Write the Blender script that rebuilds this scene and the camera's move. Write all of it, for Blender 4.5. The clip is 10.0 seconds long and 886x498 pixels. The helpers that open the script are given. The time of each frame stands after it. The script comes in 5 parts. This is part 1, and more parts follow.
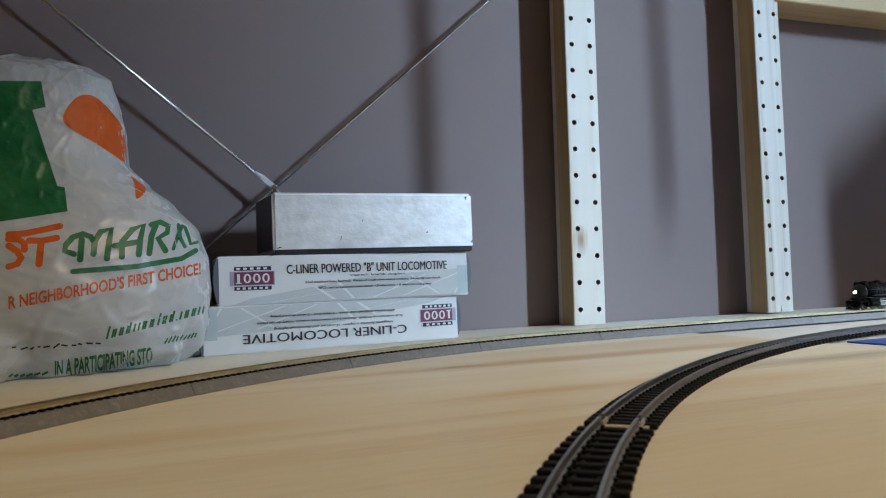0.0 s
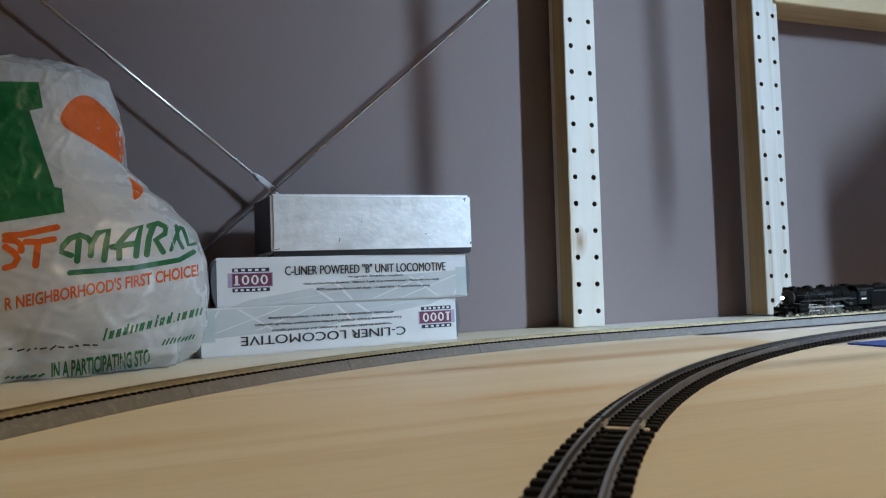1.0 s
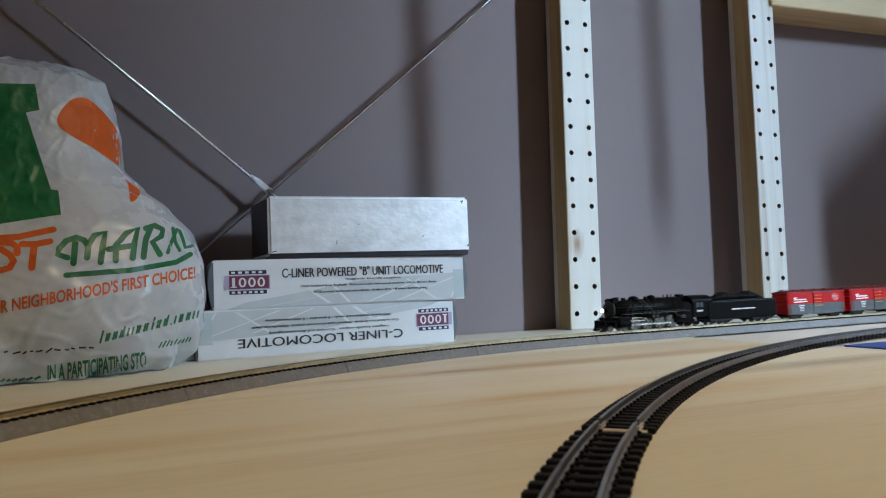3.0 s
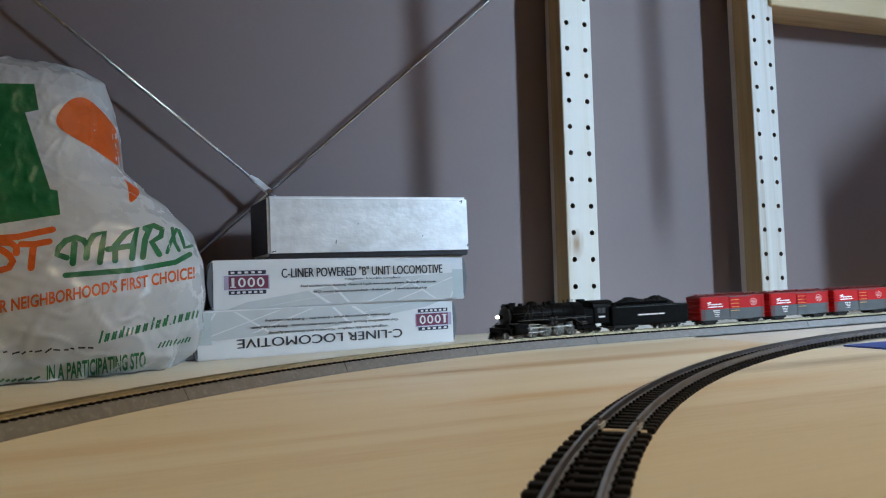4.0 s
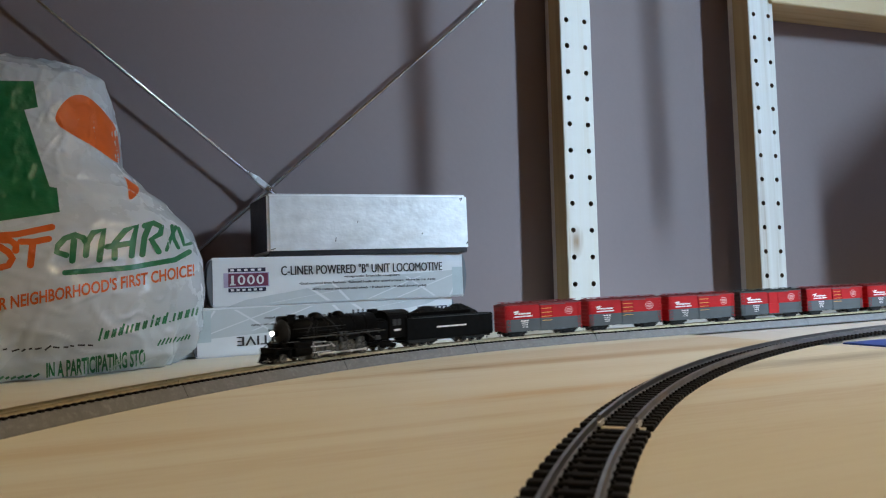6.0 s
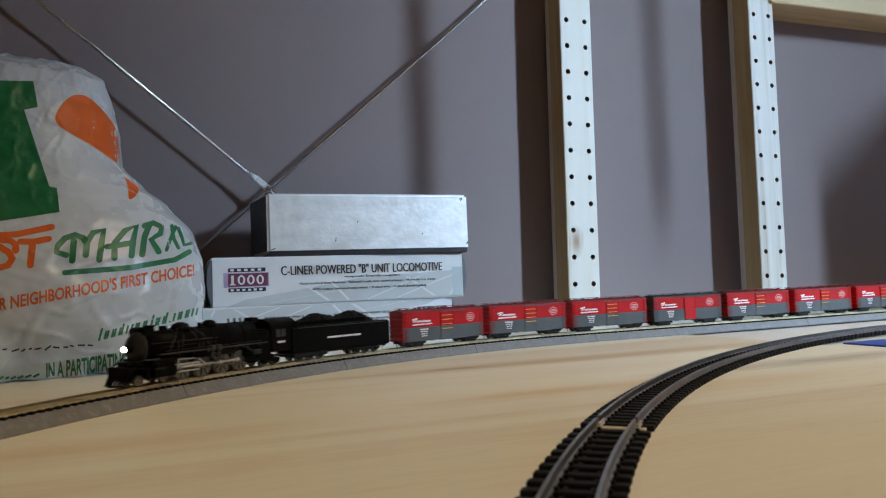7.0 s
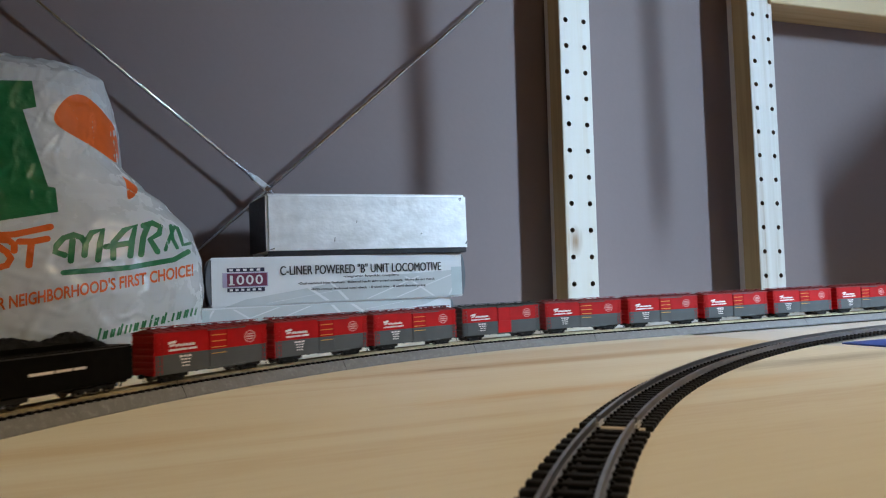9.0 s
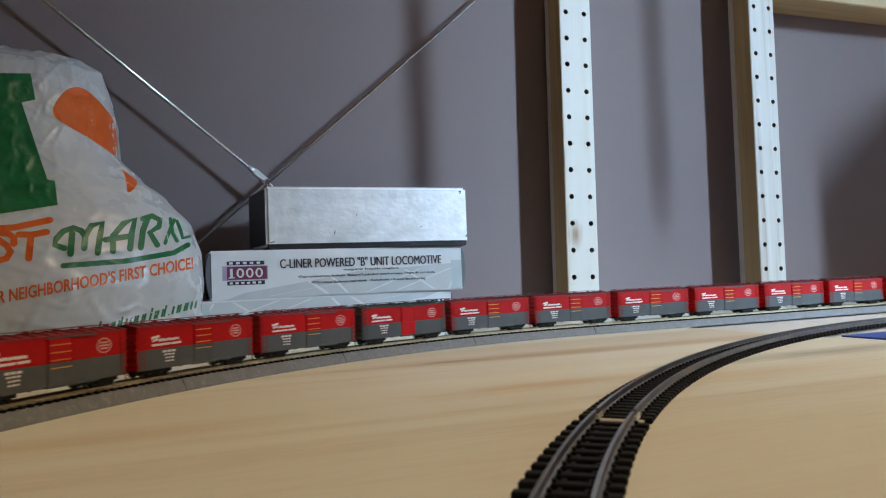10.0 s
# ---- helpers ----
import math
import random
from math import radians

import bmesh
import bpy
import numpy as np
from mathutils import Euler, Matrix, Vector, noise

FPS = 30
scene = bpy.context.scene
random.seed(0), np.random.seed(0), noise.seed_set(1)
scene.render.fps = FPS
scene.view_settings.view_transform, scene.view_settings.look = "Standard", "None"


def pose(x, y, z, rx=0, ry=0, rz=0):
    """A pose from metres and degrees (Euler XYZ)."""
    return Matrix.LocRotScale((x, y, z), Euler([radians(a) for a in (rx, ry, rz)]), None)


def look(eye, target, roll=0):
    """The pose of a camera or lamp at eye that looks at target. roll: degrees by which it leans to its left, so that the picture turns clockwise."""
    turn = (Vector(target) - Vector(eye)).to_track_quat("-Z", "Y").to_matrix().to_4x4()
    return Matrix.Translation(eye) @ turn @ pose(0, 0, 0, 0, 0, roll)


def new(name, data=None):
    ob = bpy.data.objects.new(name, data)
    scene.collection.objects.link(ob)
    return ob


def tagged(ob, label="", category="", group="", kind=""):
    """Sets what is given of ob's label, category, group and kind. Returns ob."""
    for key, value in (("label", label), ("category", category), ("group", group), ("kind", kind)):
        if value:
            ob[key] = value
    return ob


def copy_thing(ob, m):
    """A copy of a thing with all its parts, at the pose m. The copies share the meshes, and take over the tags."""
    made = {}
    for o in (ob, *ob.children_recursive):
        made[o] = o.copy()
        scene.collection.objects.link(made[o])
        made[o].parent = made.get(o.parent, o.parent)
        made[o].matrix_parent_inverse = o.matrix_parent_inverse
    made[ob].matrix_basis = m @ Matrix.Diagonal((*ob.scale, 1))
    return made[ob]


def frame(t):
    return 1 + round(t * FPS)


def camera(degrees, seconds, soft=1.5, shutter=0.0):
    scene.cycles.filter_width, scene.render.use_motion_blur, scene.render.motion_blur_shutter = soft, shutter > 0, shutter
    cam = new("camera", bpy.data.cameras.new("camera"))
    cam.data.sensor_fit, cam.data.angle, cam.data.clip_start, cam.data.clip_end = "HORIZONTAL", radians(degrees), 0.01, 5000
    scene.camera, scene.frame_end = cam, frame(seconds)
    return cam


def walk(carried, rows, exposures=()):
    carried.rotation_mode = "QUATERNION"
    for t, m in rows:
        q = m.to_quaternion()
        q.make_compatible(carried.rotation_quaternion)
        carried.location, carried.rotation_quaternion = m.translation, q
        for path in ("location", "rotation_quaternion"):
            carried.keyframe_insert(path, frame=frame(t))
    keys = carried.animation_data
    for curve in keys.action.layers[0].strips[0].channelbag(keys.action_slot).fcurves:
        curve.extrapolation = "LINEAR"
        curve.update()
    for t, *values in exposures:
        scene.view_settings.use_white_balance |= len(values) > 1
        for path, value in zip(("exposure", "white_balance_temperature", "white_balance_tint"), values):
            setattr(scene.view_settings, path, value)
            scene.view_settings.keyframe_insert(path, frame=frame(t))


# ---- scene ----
from mathutils.bvhtree import BVHTree

# ---------------------------------------------------------------- camera
cam = camera(66.32, 10.0, soft=1.15, shutter=0.5)
cam.data.dof.use_dof, cam.data.dof.focus_distance, cam.data.dof.aperture_fstop = True, 0.62, 26.0


def aim(x, y, z, azimuth, elevation, roll):
    """The pose of the camera, turned from +Y towards +X by azimuth."""
    a, e = radians(azimuth), radians(elevation)
    way = Vector((math.sin(a) * math.cos(e), math.cos(a) * math.cos(e), math.sin(e)))
    return look((x, y, z), Vector((x, y, z)) + way, roll)


PATH = [
    (0.0, aim(-0.0008, -0.0021, 0.0538, 18.651, 3.102, -2.422)),
    (0.5, aim(0.0, -0.0003, 0.0532, 18.68, 3.22, -2.418)),
    (1.0, aim(-0.0001, -0.0002, 0.0533, 18.747, 3.279, -2.417)),
    (1.5, aim(-0.0003, -0.0005, 0.0534, 18.843, 3.474, -2.434)),
    (2.0, aim(0.0003, -0.0002, 0.0528, 18.82, 3.568, -2.434)),
    (2.5, aim(0.0, 0.0, 0.0532, 18.908, 3.484, -2.424)),
    (4.0, aim(-0.0002, 0.0001, 0.0532, 19.045, 3.473, -2.448)),
    (4.5, aim(0.0001, 0.0002, 0.0532, 19.043, 3.4, -2.418)),
    (5.0, aim(0.0001, 0.0002, 0.0532, 19.037, 3.337, -2.444)),
    (5.5, aim(0.0001, 0.0001, 0.0532, 19.039, 3.263, -2.441)),
    (7.0, aim(0.0001, 0.0003, 0.0532, 19.045, 3.264, -2.434)),
    (7.5, aim(0.0003, 0.0005, 0.0532, 19.038, 3.271, -2.443)),
    (8.0, aim(0.0005, 0.0003, 0.0532, 19.027, 3.193, -2.435)),
    (8.5, aim(0.0002, 0.0002, 0.0533, 19.093, 3.255, -2.44)),
    (9.0, aim(0.0002, 0.0004, 0.0533, 19.117, 3.25, -2.431)),
    (9.5, aim(0.0007, 0.0007, 0.0528, 19.082, 2.997, -2.421)),
    (10.0, aim(0.0005, 0.0006, 0.0529, 19.079, 2.703, -2.452)),
]
walk(cam, PATH, exposures=[(0.0, -0.12), (2.0, -0.18), (4.0, -0.11), (7.0, -0.05), (10.0, 0.0)])

# ---------------------------------------------------------------- light
world = bpy.data.worlds.new("sky")
scene.world = world
world.use_nodes = True
nt = world.node_tree
sky = nt.nodes.new("ShaderNodeTexSky")
sky.sky_type, sky.sun_disc = "NISHITA", False
sky.sun_elevation, sky.sun_rotation = radians(35), radians(120)
nt.nodes["Background"].inputs["Strength"].default_value = 0.1
nt.links.new(sky.outputs[0], nt.nodes["Background"].inputs["Color"])


def area_lamp(name, x, y, z, width, height, power, colour, target):
    """An area lamp, used for window daylight and for the added overhead fill."""
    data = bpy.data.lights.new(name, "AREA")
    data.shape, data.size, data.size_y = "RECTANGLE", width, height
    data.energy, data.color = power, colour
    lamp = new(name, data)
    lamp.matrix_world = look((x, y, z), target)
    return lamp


area_lamp("window_light_key", 3.325, -2.976, 2.03, 0.44, 0.95, 1170, (0.545, 0.77, 1.0), (2.4, -1.8, 1.42))
# weak unseen side lamp, added to light the wall at a low angle
area_lamp("window_light_side", 2.42, 0.19, 0.45, 0.18, 0.6, 4, (0.55, 0.76, 1.0), (0.6, 0.60, 0.2))
# unseen overhead fill, added to brighten the table from above
area_lamp("skylight", 0.90, -0.15, 1.76, 0.7, 0.7, 21.5, (1.0, 0.79, 0.49), (0.90, -0.15, 0.0))


# ---------------------------------------------------------------- materials
def mat(name, colour, rough=0.5, metal=0.0, vary=0.15, scale=40.0, stretch=(1, 1, 1), bump=0.05, bump_scale=400.0,
        stain=0.0, stain_colour=(0.1, 0.08, 0.06), stain_scale=8.0, coat=0.0, grime=0.1, spec=0.5, per_piece=0.0, sheen=0.0):
    m = bpy.data.materials.new(name)
    m.use_nodes = True
    n, l = m.node_tree.nodes, m.node_tree.links
    b = n["Principled BSDF"]
    b.inputs["Metallic"].default_value = metal
    b.inputs["Coat Weight"].default_value = coat
    b.inputs["Specular IOR Level"].default_value = spec
    co = n.new("ShaderNodeTexCoord")
    mp = n.new("ShaderNodeMapping")
    mp.inputs["Scale"].default_value = stretch
    l.new(co.outputs["Object"], mp.inputs["Vector"])
    big = n.new("ShaderNodeTexNoise")
    big.inputs["Scale"].default_value, big.inputs["Detail"].default_value = scale, 6
    l.new(mp.outputs[0], big.inputs["Vector"])
    ramp = n.new("ShaderNodeValToRGB")
    c = Vector(colour)
    ramp.color_ramp.elements[0].position, ramp.color_ramp.elements[1].position = 0.3, 0.7
    ramp.color_ramp.elements[0].color = (*(c * (1 - vary)), 1)
    ramp.color_ramp.elements[1].color = (*[min(1, v * (1 + vary)) for v in c], 1)
    l.new(big.outputs["Fac"], ramp.inputs[0])
    last = ramp.outputs[0]
    if per_piece:
        info = n.new("ShaderNodeObjectInfo")
        hsv = n.new("ShaderNodeHueSaturation")
        rng = n.new("ShaderNodeMapRange")
        rng.inputs["To Min"].default_value, rng.inputs["To Max"].default_value = 1 - per_piece, 1 + per_piece
        l.new(info.outputs["Random"], rng.inputs["Value"])
        l.new(rng.outputs[0], hsv.inputs["Value"])
        l.new(last, hsv.inputs["Color"])
        last = hsv.outputs[0]
    if stain:
        st = n.new("ShaderNodeTexNoise")
        st.inputs["Scale"].default_value, st.inputs["Detail"].default_value = stain_scale, 8
        l.new(mp.outputs[0], st.inputs["Vector"])
        sr = n.new("ShaderNodeValToRGB")
        sr.color_ramp.elements[0].position, sr.color_ramp.elements[1].position = 0.52, 0.75
        sr.color_ramp.elements[0].color, sr.color_ramp.elements[1].color = (0, 0, 0, 1), (stain, stain, stain, 1)
        l.new(st.outputs["Fac"], sr.inputs[0])
        mx = n.new("ShaderNodeMixRGB")
        mx.inputs["Color2"].default_value = (*stain_colour, 1)
        l.new(sr.outputs[0], mx.inputs["Fac"])
        l.new(last, mx.inputs["Color1"])
        last = mx.outputs[0]
    l.new(last, b.inputs["Base Color"])
    fine = n.new("ShaderNodeTexNoise")
    fine.inputs["Scale"].default_value, fine.inputs["Detail"].default_value = bump_scale, 4
    l.new(mp.outputs[0], fine.inputs["Vector"])
    rr = n.new("ShaderNodeMapRange")
    rr.inputs["To Min"].default_value, rr.inputs["To Max"].default_value = max(0.03, rough - grime), min(1, rough + grime)
    l.new(fine.outputs["Fac"], rr.inputs["Value"])
    l.new(rr.outputs[0], b.inputs["Roughness"])
    if bump:
        bp = n.new("ShaderNodeBump")
        bp.inputs["Strength"].default_value, bp.inputs["Distance"].default_value = bump, 0.001
        l.new(fine.outputs["Fac"], bp.inputs["Height"])
        l.new(bp.outputs[0], b.inputs["Normal"])
    return m


def wood(name, light, dark, along=0, rough=0.5, fine=260.0, broad=22.0, knots=0.0, run=0.07, spots=(), grain=0.35):
    """Sawn timber: broad bands and fine streaks that run along one axis."""
    m = bpy.data.materials.new(name)
    m.use_nodes = True
    n, l = m.node_tree.nodes, m.node_tree.links
    b = n["Principled BSDF"]
    co = n.new("ShaderNodeTexCoord")
    mp = n.new("ShaderNodeMapping")
    s = [1.0, 1.0, 1.0]
    s[along] = run
    mp.inputs["Scale"].default_value = s
    l.new(co.outputs["Object"], mp.inputs["Vector"])
    bend = n.new("ShaderNodeTexNoise")
    bend.inputs["Scale"].default_value, bend.inputs["Detail"].default_value, bend.inputs["Distortion"].default_value = broad, 3, 1.2
    l.new(mp.outputs[0], bend.inputs["Vector"])
    streak = n.new("ShaderNodeTexNoise")
    streak.inputs["Scale"].default_value, streak.inputs["Detail"].default_value = fine, 5
    l.new(mp.outputs[0], streak.inputs["Vector"])
    mix = n.new("ShaderNodeMath")
    mix.operation = "MULTIPLY_ADD"
    l.new(streak.outputs["Fac"], mix.inputs[0])
    mix.inputs[1].default_value = grain
    l.new(bend.outputs["Fac"], mix.inputs[2])
    ramp = n.new("ShaderNodeValToRGB")
    low = 0.30 + grain * 0.5
    ramp.color_ramp.elements[0].position, ramp.color_ramp.elements[1].position = low, low + 0.40
    ramp.color_ramp.elements[0].color, ramp.color_ramp.elements[1].color = (*light, 1), (*dark, 1)
    mid = ramp.color_ramp.elements.new(low + 0.21)
    mid.color = (*[(a * 0.72 + c * 0.28) for a, c in zip(light, dark)], 1)
    l.new(mix.outputs[0], ramp.inputs[0])
    last = ramp.outputs[0]
    if knots:
        v = n.new("ShaderNodeTexNoise")
        v.inputs["Scale"].default_value, v.inputs["Detail"].default_value = knots, 2
        l.new(mp.outputs[0], v.inputs["Vector"])
        kr = n.new("ShaderNodeValToRGB")
        kr.color_ramp.elements[0].position, kr.color_ramp.elements[1].position = 0.66, 0.74
        kr.color_ramp.elements[0].color, kr.color_ramp.elements[1].color = (0, 0, 0, 1), (0.55, 0.55, 0.55, 1)
        l.new(v.outputs["Fac"], kr.inputs[0])
        mx = n.new("ShaderNodeMixRGB")
        mx.inputs["Color2"].default_value = (dark[0] * 0.55, dark[1] * 0.45, dark[2] * 0.4, 1)
        l.new(kr.outputs[0], mx.inputs["Fac"])
        l.new(last, mx.inputs["Color1"])
        last = mx.outputs[0]
    for place, size, tint, depth in spots:
        # a knot or stain with a soft halo, at its own place in the timber
        off = n.new("ShaderNodeVectorMath")
        off.operation = "SUBTRACT"
        off.inputs[1].default_value = place
        l.new(co.outputs["Object"], off.inputs[0])
        squash = n.new("ShaderNodeVectorMath")
        squash.operation = "MULTIPLY"
        squash.inputs[1].default_value = size
        l.new(off.outputs[0], squash.inputs[0])
        shift = n.new("ShaderNodeVectorMath")
        shift.operation = "SUBTRACT"
        l.new(streak.outputs["Color"], shift.inputs[0])
        shift.inputs[1].default_value = (0.5, 0.5, 0.5)
        wob = n.new("ShaderNodeVectorMath")
        wob.operation = "MULTIPLY_ADD"
        l.new(shift.outputs[0], wob.inputs[0])
        wob.inputs[1].default_value = (1.3, 1.3, 0.0)
        l.new(squash.outputs[0], wob.inputs[2])
        dist = n.new("ShaderNodeVectorMath")
        dist.operation = "LENGTH"
        l.new(wob.outputs[0], dist.inputs[0])
        kr = n.new("ShaderNodeValToRGB")
        kr.color_ramp.elements[0].position, kr.color_ramp.elements[1].position = 0.15, 1.0
        kr.color_ramp.elements[0].color, kr.color_ramp.elements[1].color = (depth, depth, depth, 1), (0, 0, 0, 1)
        l.new(dist.outputs["Value"], kr.inputs[0])
        mx = n.new("ShaderNodeMixRGB")
        mx.inputs["Color2"].default_value = (*tint, 1)
        l.new(kr.outputs[0], mx.inputs["Fac"])
        l.new(last, mx.inputs["Color1"])
        last = mx.outputs[0]
    l.new(last, b.inputs["Base Color"])
    rr = n.new("ShaderNodeMapRange")
    rr.inputs["To Min"].default_value, rr.inputs["To Max"].default_value = rough - 0.1, rough + 0.15
    l.new(streak.outputs["Fac"], rr.inputs["Value"])
    l.new(rr.outputs[0], b.inputs["Roughness"])
    bp = n.new("ShaderNodeBump")
    bp.inputs["Strength"].default_value, bp.inputs["Distance"].default_value = 0.12, 0.001
    l.new(streak.outputs["Fac"], bp.inputs["Height"])
    l.new(bp.outputs[0], b.inputs["Normal"])
    return m


def glow(name, colour, strength):
    m = bpy.data.materials.new(name)
    m.use_nodes = True
    b = m.node_tree.nodes["Principled BSDF"]
    b.inputs["Base Color"].default_value = (*colour, 1)
    b.inputs["Emission Color"].default_value = (*colour, 1)
    b.inputs["Emission Strength"].default_value = strength
    return m


PLY = wood("plywood", (0.82, 0.80, 0.69), (0.60, 0.48, 0.33), 0, 0.5, 420, 10, 6.0, 0.08, grain=0.20, spots=(
    ((0.150, 0.423, 0.0), (34, 130, 1), (0.26, 0.17, 0.09), 0.75),
    ((0.208, 0.424, 0.0), (6, 42, 1), (0.52, 0.37, 0.20), 0.60),
    ((0.161, 0.303, 0.0), (11, 75, 1), (0.62, 0.42, 0.20), 0.60),
    ((0.363, 0.319, 0.0), (7, 50, 1), (0.30, 0.26, 0.20), 0.65),
    ((0.256, 0.275, 0.0), (14, 60, 1), (0.66, 0.46, 0.22), 0.40),
    ((-0.049, 0.282, 0.0), (9, 45, 1), (0.58, 0.42, 0.22), 0.50)))
PINE = wood("pine_post", (0.64, 0.62, 0.58), (0.44, 0.38, 0.30), 2, 0.5, 260, 60, 0.0, 0.025)
# post sides darker and warmer than the front: shade put into the colour
PINE_SIDE_SHADED = wood("shaded_post_side", (0.50, 0.37, 0.20), (0.36, 0.25, 0.12), 2, 0.7, 260, 40, 0.0, 0.03)
PINE_KNOT = wood("pine_post_with_knot", (0.65, 0.62, 0.57), (0.60, 0.53, 0.42), 2, 0.5, 300, 34, 0.0, 0.04, (((-0.009, 0.0, 0.101), (95, 30, 48), (0.30, 0.17, 0.08), 0.9),))
STRIP_PALE = mat("pale_strip_tone", (0.62, 0.57, 0.54), 0.6, vary=0.06, scale=30)
SHELF_WOOD = wood("shelf_pine", (0.58, 0.42, 0.22), (0.44, 0.29, 0.13), 0, 0.55, 200, 18)
WHITE_BOARD = mat("white_board_paint", (0.72, 0.70, 0.66), 0.55, vary=0.06, scale=14, bump=0.05, stain=0.2, stain_colour=(0.45, 0.36, 0.24), stain_scale=9)
BLUE_SHEET = mat("blue_sheet", (0.035, 0.09, 0.42), 0.5, vary=0.12, scale=20, bump=0.05)
WALL_PAINT = mat("grey_wall_paint", (0.222, 0.172, 0.172), 0.75, vary=0.06, scale=3.0, bump=0.12, bump_scale=160, stain=0.12, stain_colour=(0.22, 0.165, 0.13), stain_scale=2.5)
ROOM_PAINT = mat("room_paint", (0.30, 0.175, 0.075), 0.8, vary=0.05, scale=2.0, bump=0.05, bump_scale=120)
FLOOR = wood("floor_boards", (0.40, 0.27, 0.15), (0.22, 0.13, 0.06), 0, 0.45, 90, 6)
CEILING = mat("ceiling_paint", (0.22, 0.17, 0.12), 0.85, vary=0.04, scale=2.0, bump=0.04, bump_scale=120)
STEEL = mat("brushed_steel_rod", (0.62, 0.62, 0.65), 0.26, 1.0, vary=0.04, scale=60, bump=0, grime=0.04)
ZINC = mat("zinc_lug", (0.78, 0.80, 0.83), 0.4, 0.5, vary=0.1, scale=200)
TIN = mat("brushed_tin", (0.80, 0.81, 0.83), 0.5, 0.6, vary=0.10, scale=90, stretch=(0.7, 1, 1), bump=0.32, bump_scale=240, stain=0.36, stain_colour=(0.36, 0.34, 0.32), stain_scale=34, grime=0.14)
TIN_DARK = mat("tin_base_dark", (0.035, 0.034, 0.04), 0.45, 0.5, vary=0.2, scale=60)
# darker than the pine: shade inside the holes put into the colour
HOLE_DARK = mat("shaded_hole_wood", (0.10, 0.06, 0.03), 0.8, vary=0.2, scale=200)
BOX_CARD = mat("white_box_card", (0.74, 0.76, 0.79), 0.38, vary=0.04, scale=30, bump=0.05, bump_scale=180, coat=0.15)
BOX_GREY = mat("box_print_grey", (0.55, 0.585, 0.61), 0.38, vary=0.05, scale=40, bump=0.02, coat=0.15)
BOX_TEAL = mat("box_patch_teal", (0.53, 0.61, 0.64), 0.3, vary=0.10, scale=30, bump=0.02, coat=0.3)
BOX_END = mat("box_end_dark", (0.12, 0.13, 0.15), 0.5, vary=0.12, scale=30)
INK_BLACK = mat("ink_black", (0.025, 0.025, 0.03), 0.45, vary=0.1, scale=100, bump=0)
INK_MAROON = mat("ink_maroon", (0.17, 0.03, 0.075), 0.45, vary=0.08, scale=80, bump=0)
INK_NAVY = mat("ink_navy", (0.02, 0.022, 0.055), 0.45, vary=0.08, scale=80, bump=0)
INK_LILAC = mat("ink_lilac", (0.42, 0.36, 0.52), 0.45, vary=0.08, scale=80, bump=0)
INK_WHITE = mat("ink_white", (0.75, 0.75, 0.76), 0.45, vary=0.05, scale=80, bump=0)
BAG_FILM = mat("bag_film", (0.58, 0.62, 0.66), 0.27, vary=0.06, scale=14, bump=0.08, bump_scale=46)
BAG_GREEN = mat("bag_green", (0.012, 0.15, 0.055), 0.36, vary=0.14, scale=60, bump=0.7, bump_scale=120)
BAG_ORANGE = mat("bag_orange", (0.70, 0.12, 0.012), 0.46, vary=0.10, scale=50, bump=0.06, bump_scale=46)
ROADBED = mat("grey_roadbed", (0.165, 0.165, 0.17), 0.55, vary=0.10, scale=180, bump=0.25, bump_scale=900, stain=0.22, stain_colour=(0.45, 0.45, 0.44), stain_scale=420)
TIE_DARK = mat("black_tie", (0.009, 0.008, 0.008), 0.62, spec=0.15, vary=0.25, scale=300, bump=0.1, per_piece=0.3)
RAIL_BRASS = mat("tarnished_rail", (0.56, 0.49, 0.33), 0.42, 0.7, vary=0.18, scale=160, bump=0.05)
RAIL_NEAR = mat("dull_steel_rail", (0.32, 0.31, 0.31), 0.36, 0.9, vary=0.2, scale=120, bump=0.05)
JOINER = mat("rail_joiner_metal", (0.75, 0.73, 0.69), 0.4, 0.5, vary=0.15, scale=200)
PAPER_STRIP = mat("pale_tie_strip", (0.60, 0.52, 0.40), 0.7, vary=0.1, scale=80)
LOCO_BLACK = mat("locomotive_black", (0.0040, 0.0038, 0.0037), 0.46, 0.0, vary=0.3, scale=250, bump=0.08, bump_scale=900, spec=0.05)
LOCO_GRAPHITE = mat("smokebox_graphite", (0.028, 0.028, 0.030), 0.5, 0.2, vary=0.25, scale=250)
LOCO_EDGE = mat("lighter_black_edge", (0.060, 0.058, 0.052), 0.5, 0.2, vary=0.4, scale=200)
LOCO_ROD = mat("bright_rod", (0.62, 0.61, 0.58), 0.4, 0.55, vary=0.15, scale=300)
LOCO_TYRE = mat("driver_tyre", (0.17, 0.16, 0.14), 0.4, 0.9, vary=0.2, scale=300)
COAL = mat("coal", (0.004, 0.004, 0.0045), 0.55, vary=0.5, scale=500, bump=0.5, bump_scale=900, spec=0.10)
CAR_RED = mat("boxcar_red", (0.46, 0.006, 0.008), 0.48, spec=0.2, vary=0.08, scale=90, bump=0.03, bump_scale=900, per_piece=0.06)
CAR_GREY = mat("boxcar_grey", (0.092, 0.100, 0.105), 0.5, spec=0.2, vary=0.10, scale=90, bump=0.03, per_piece=0.08)
CAR_ROOF = mat("boxcar_roof_red", (0.24, 0.014, 0.018), 0.5, vary=0.12, scale=120, bump=0.04)
CAR_ROOF_DARK = mat("boxcar_roof_slate", (0.035, 0.038, 0.034), 0.55, vary=0.15, scale=120, bump=0.04)
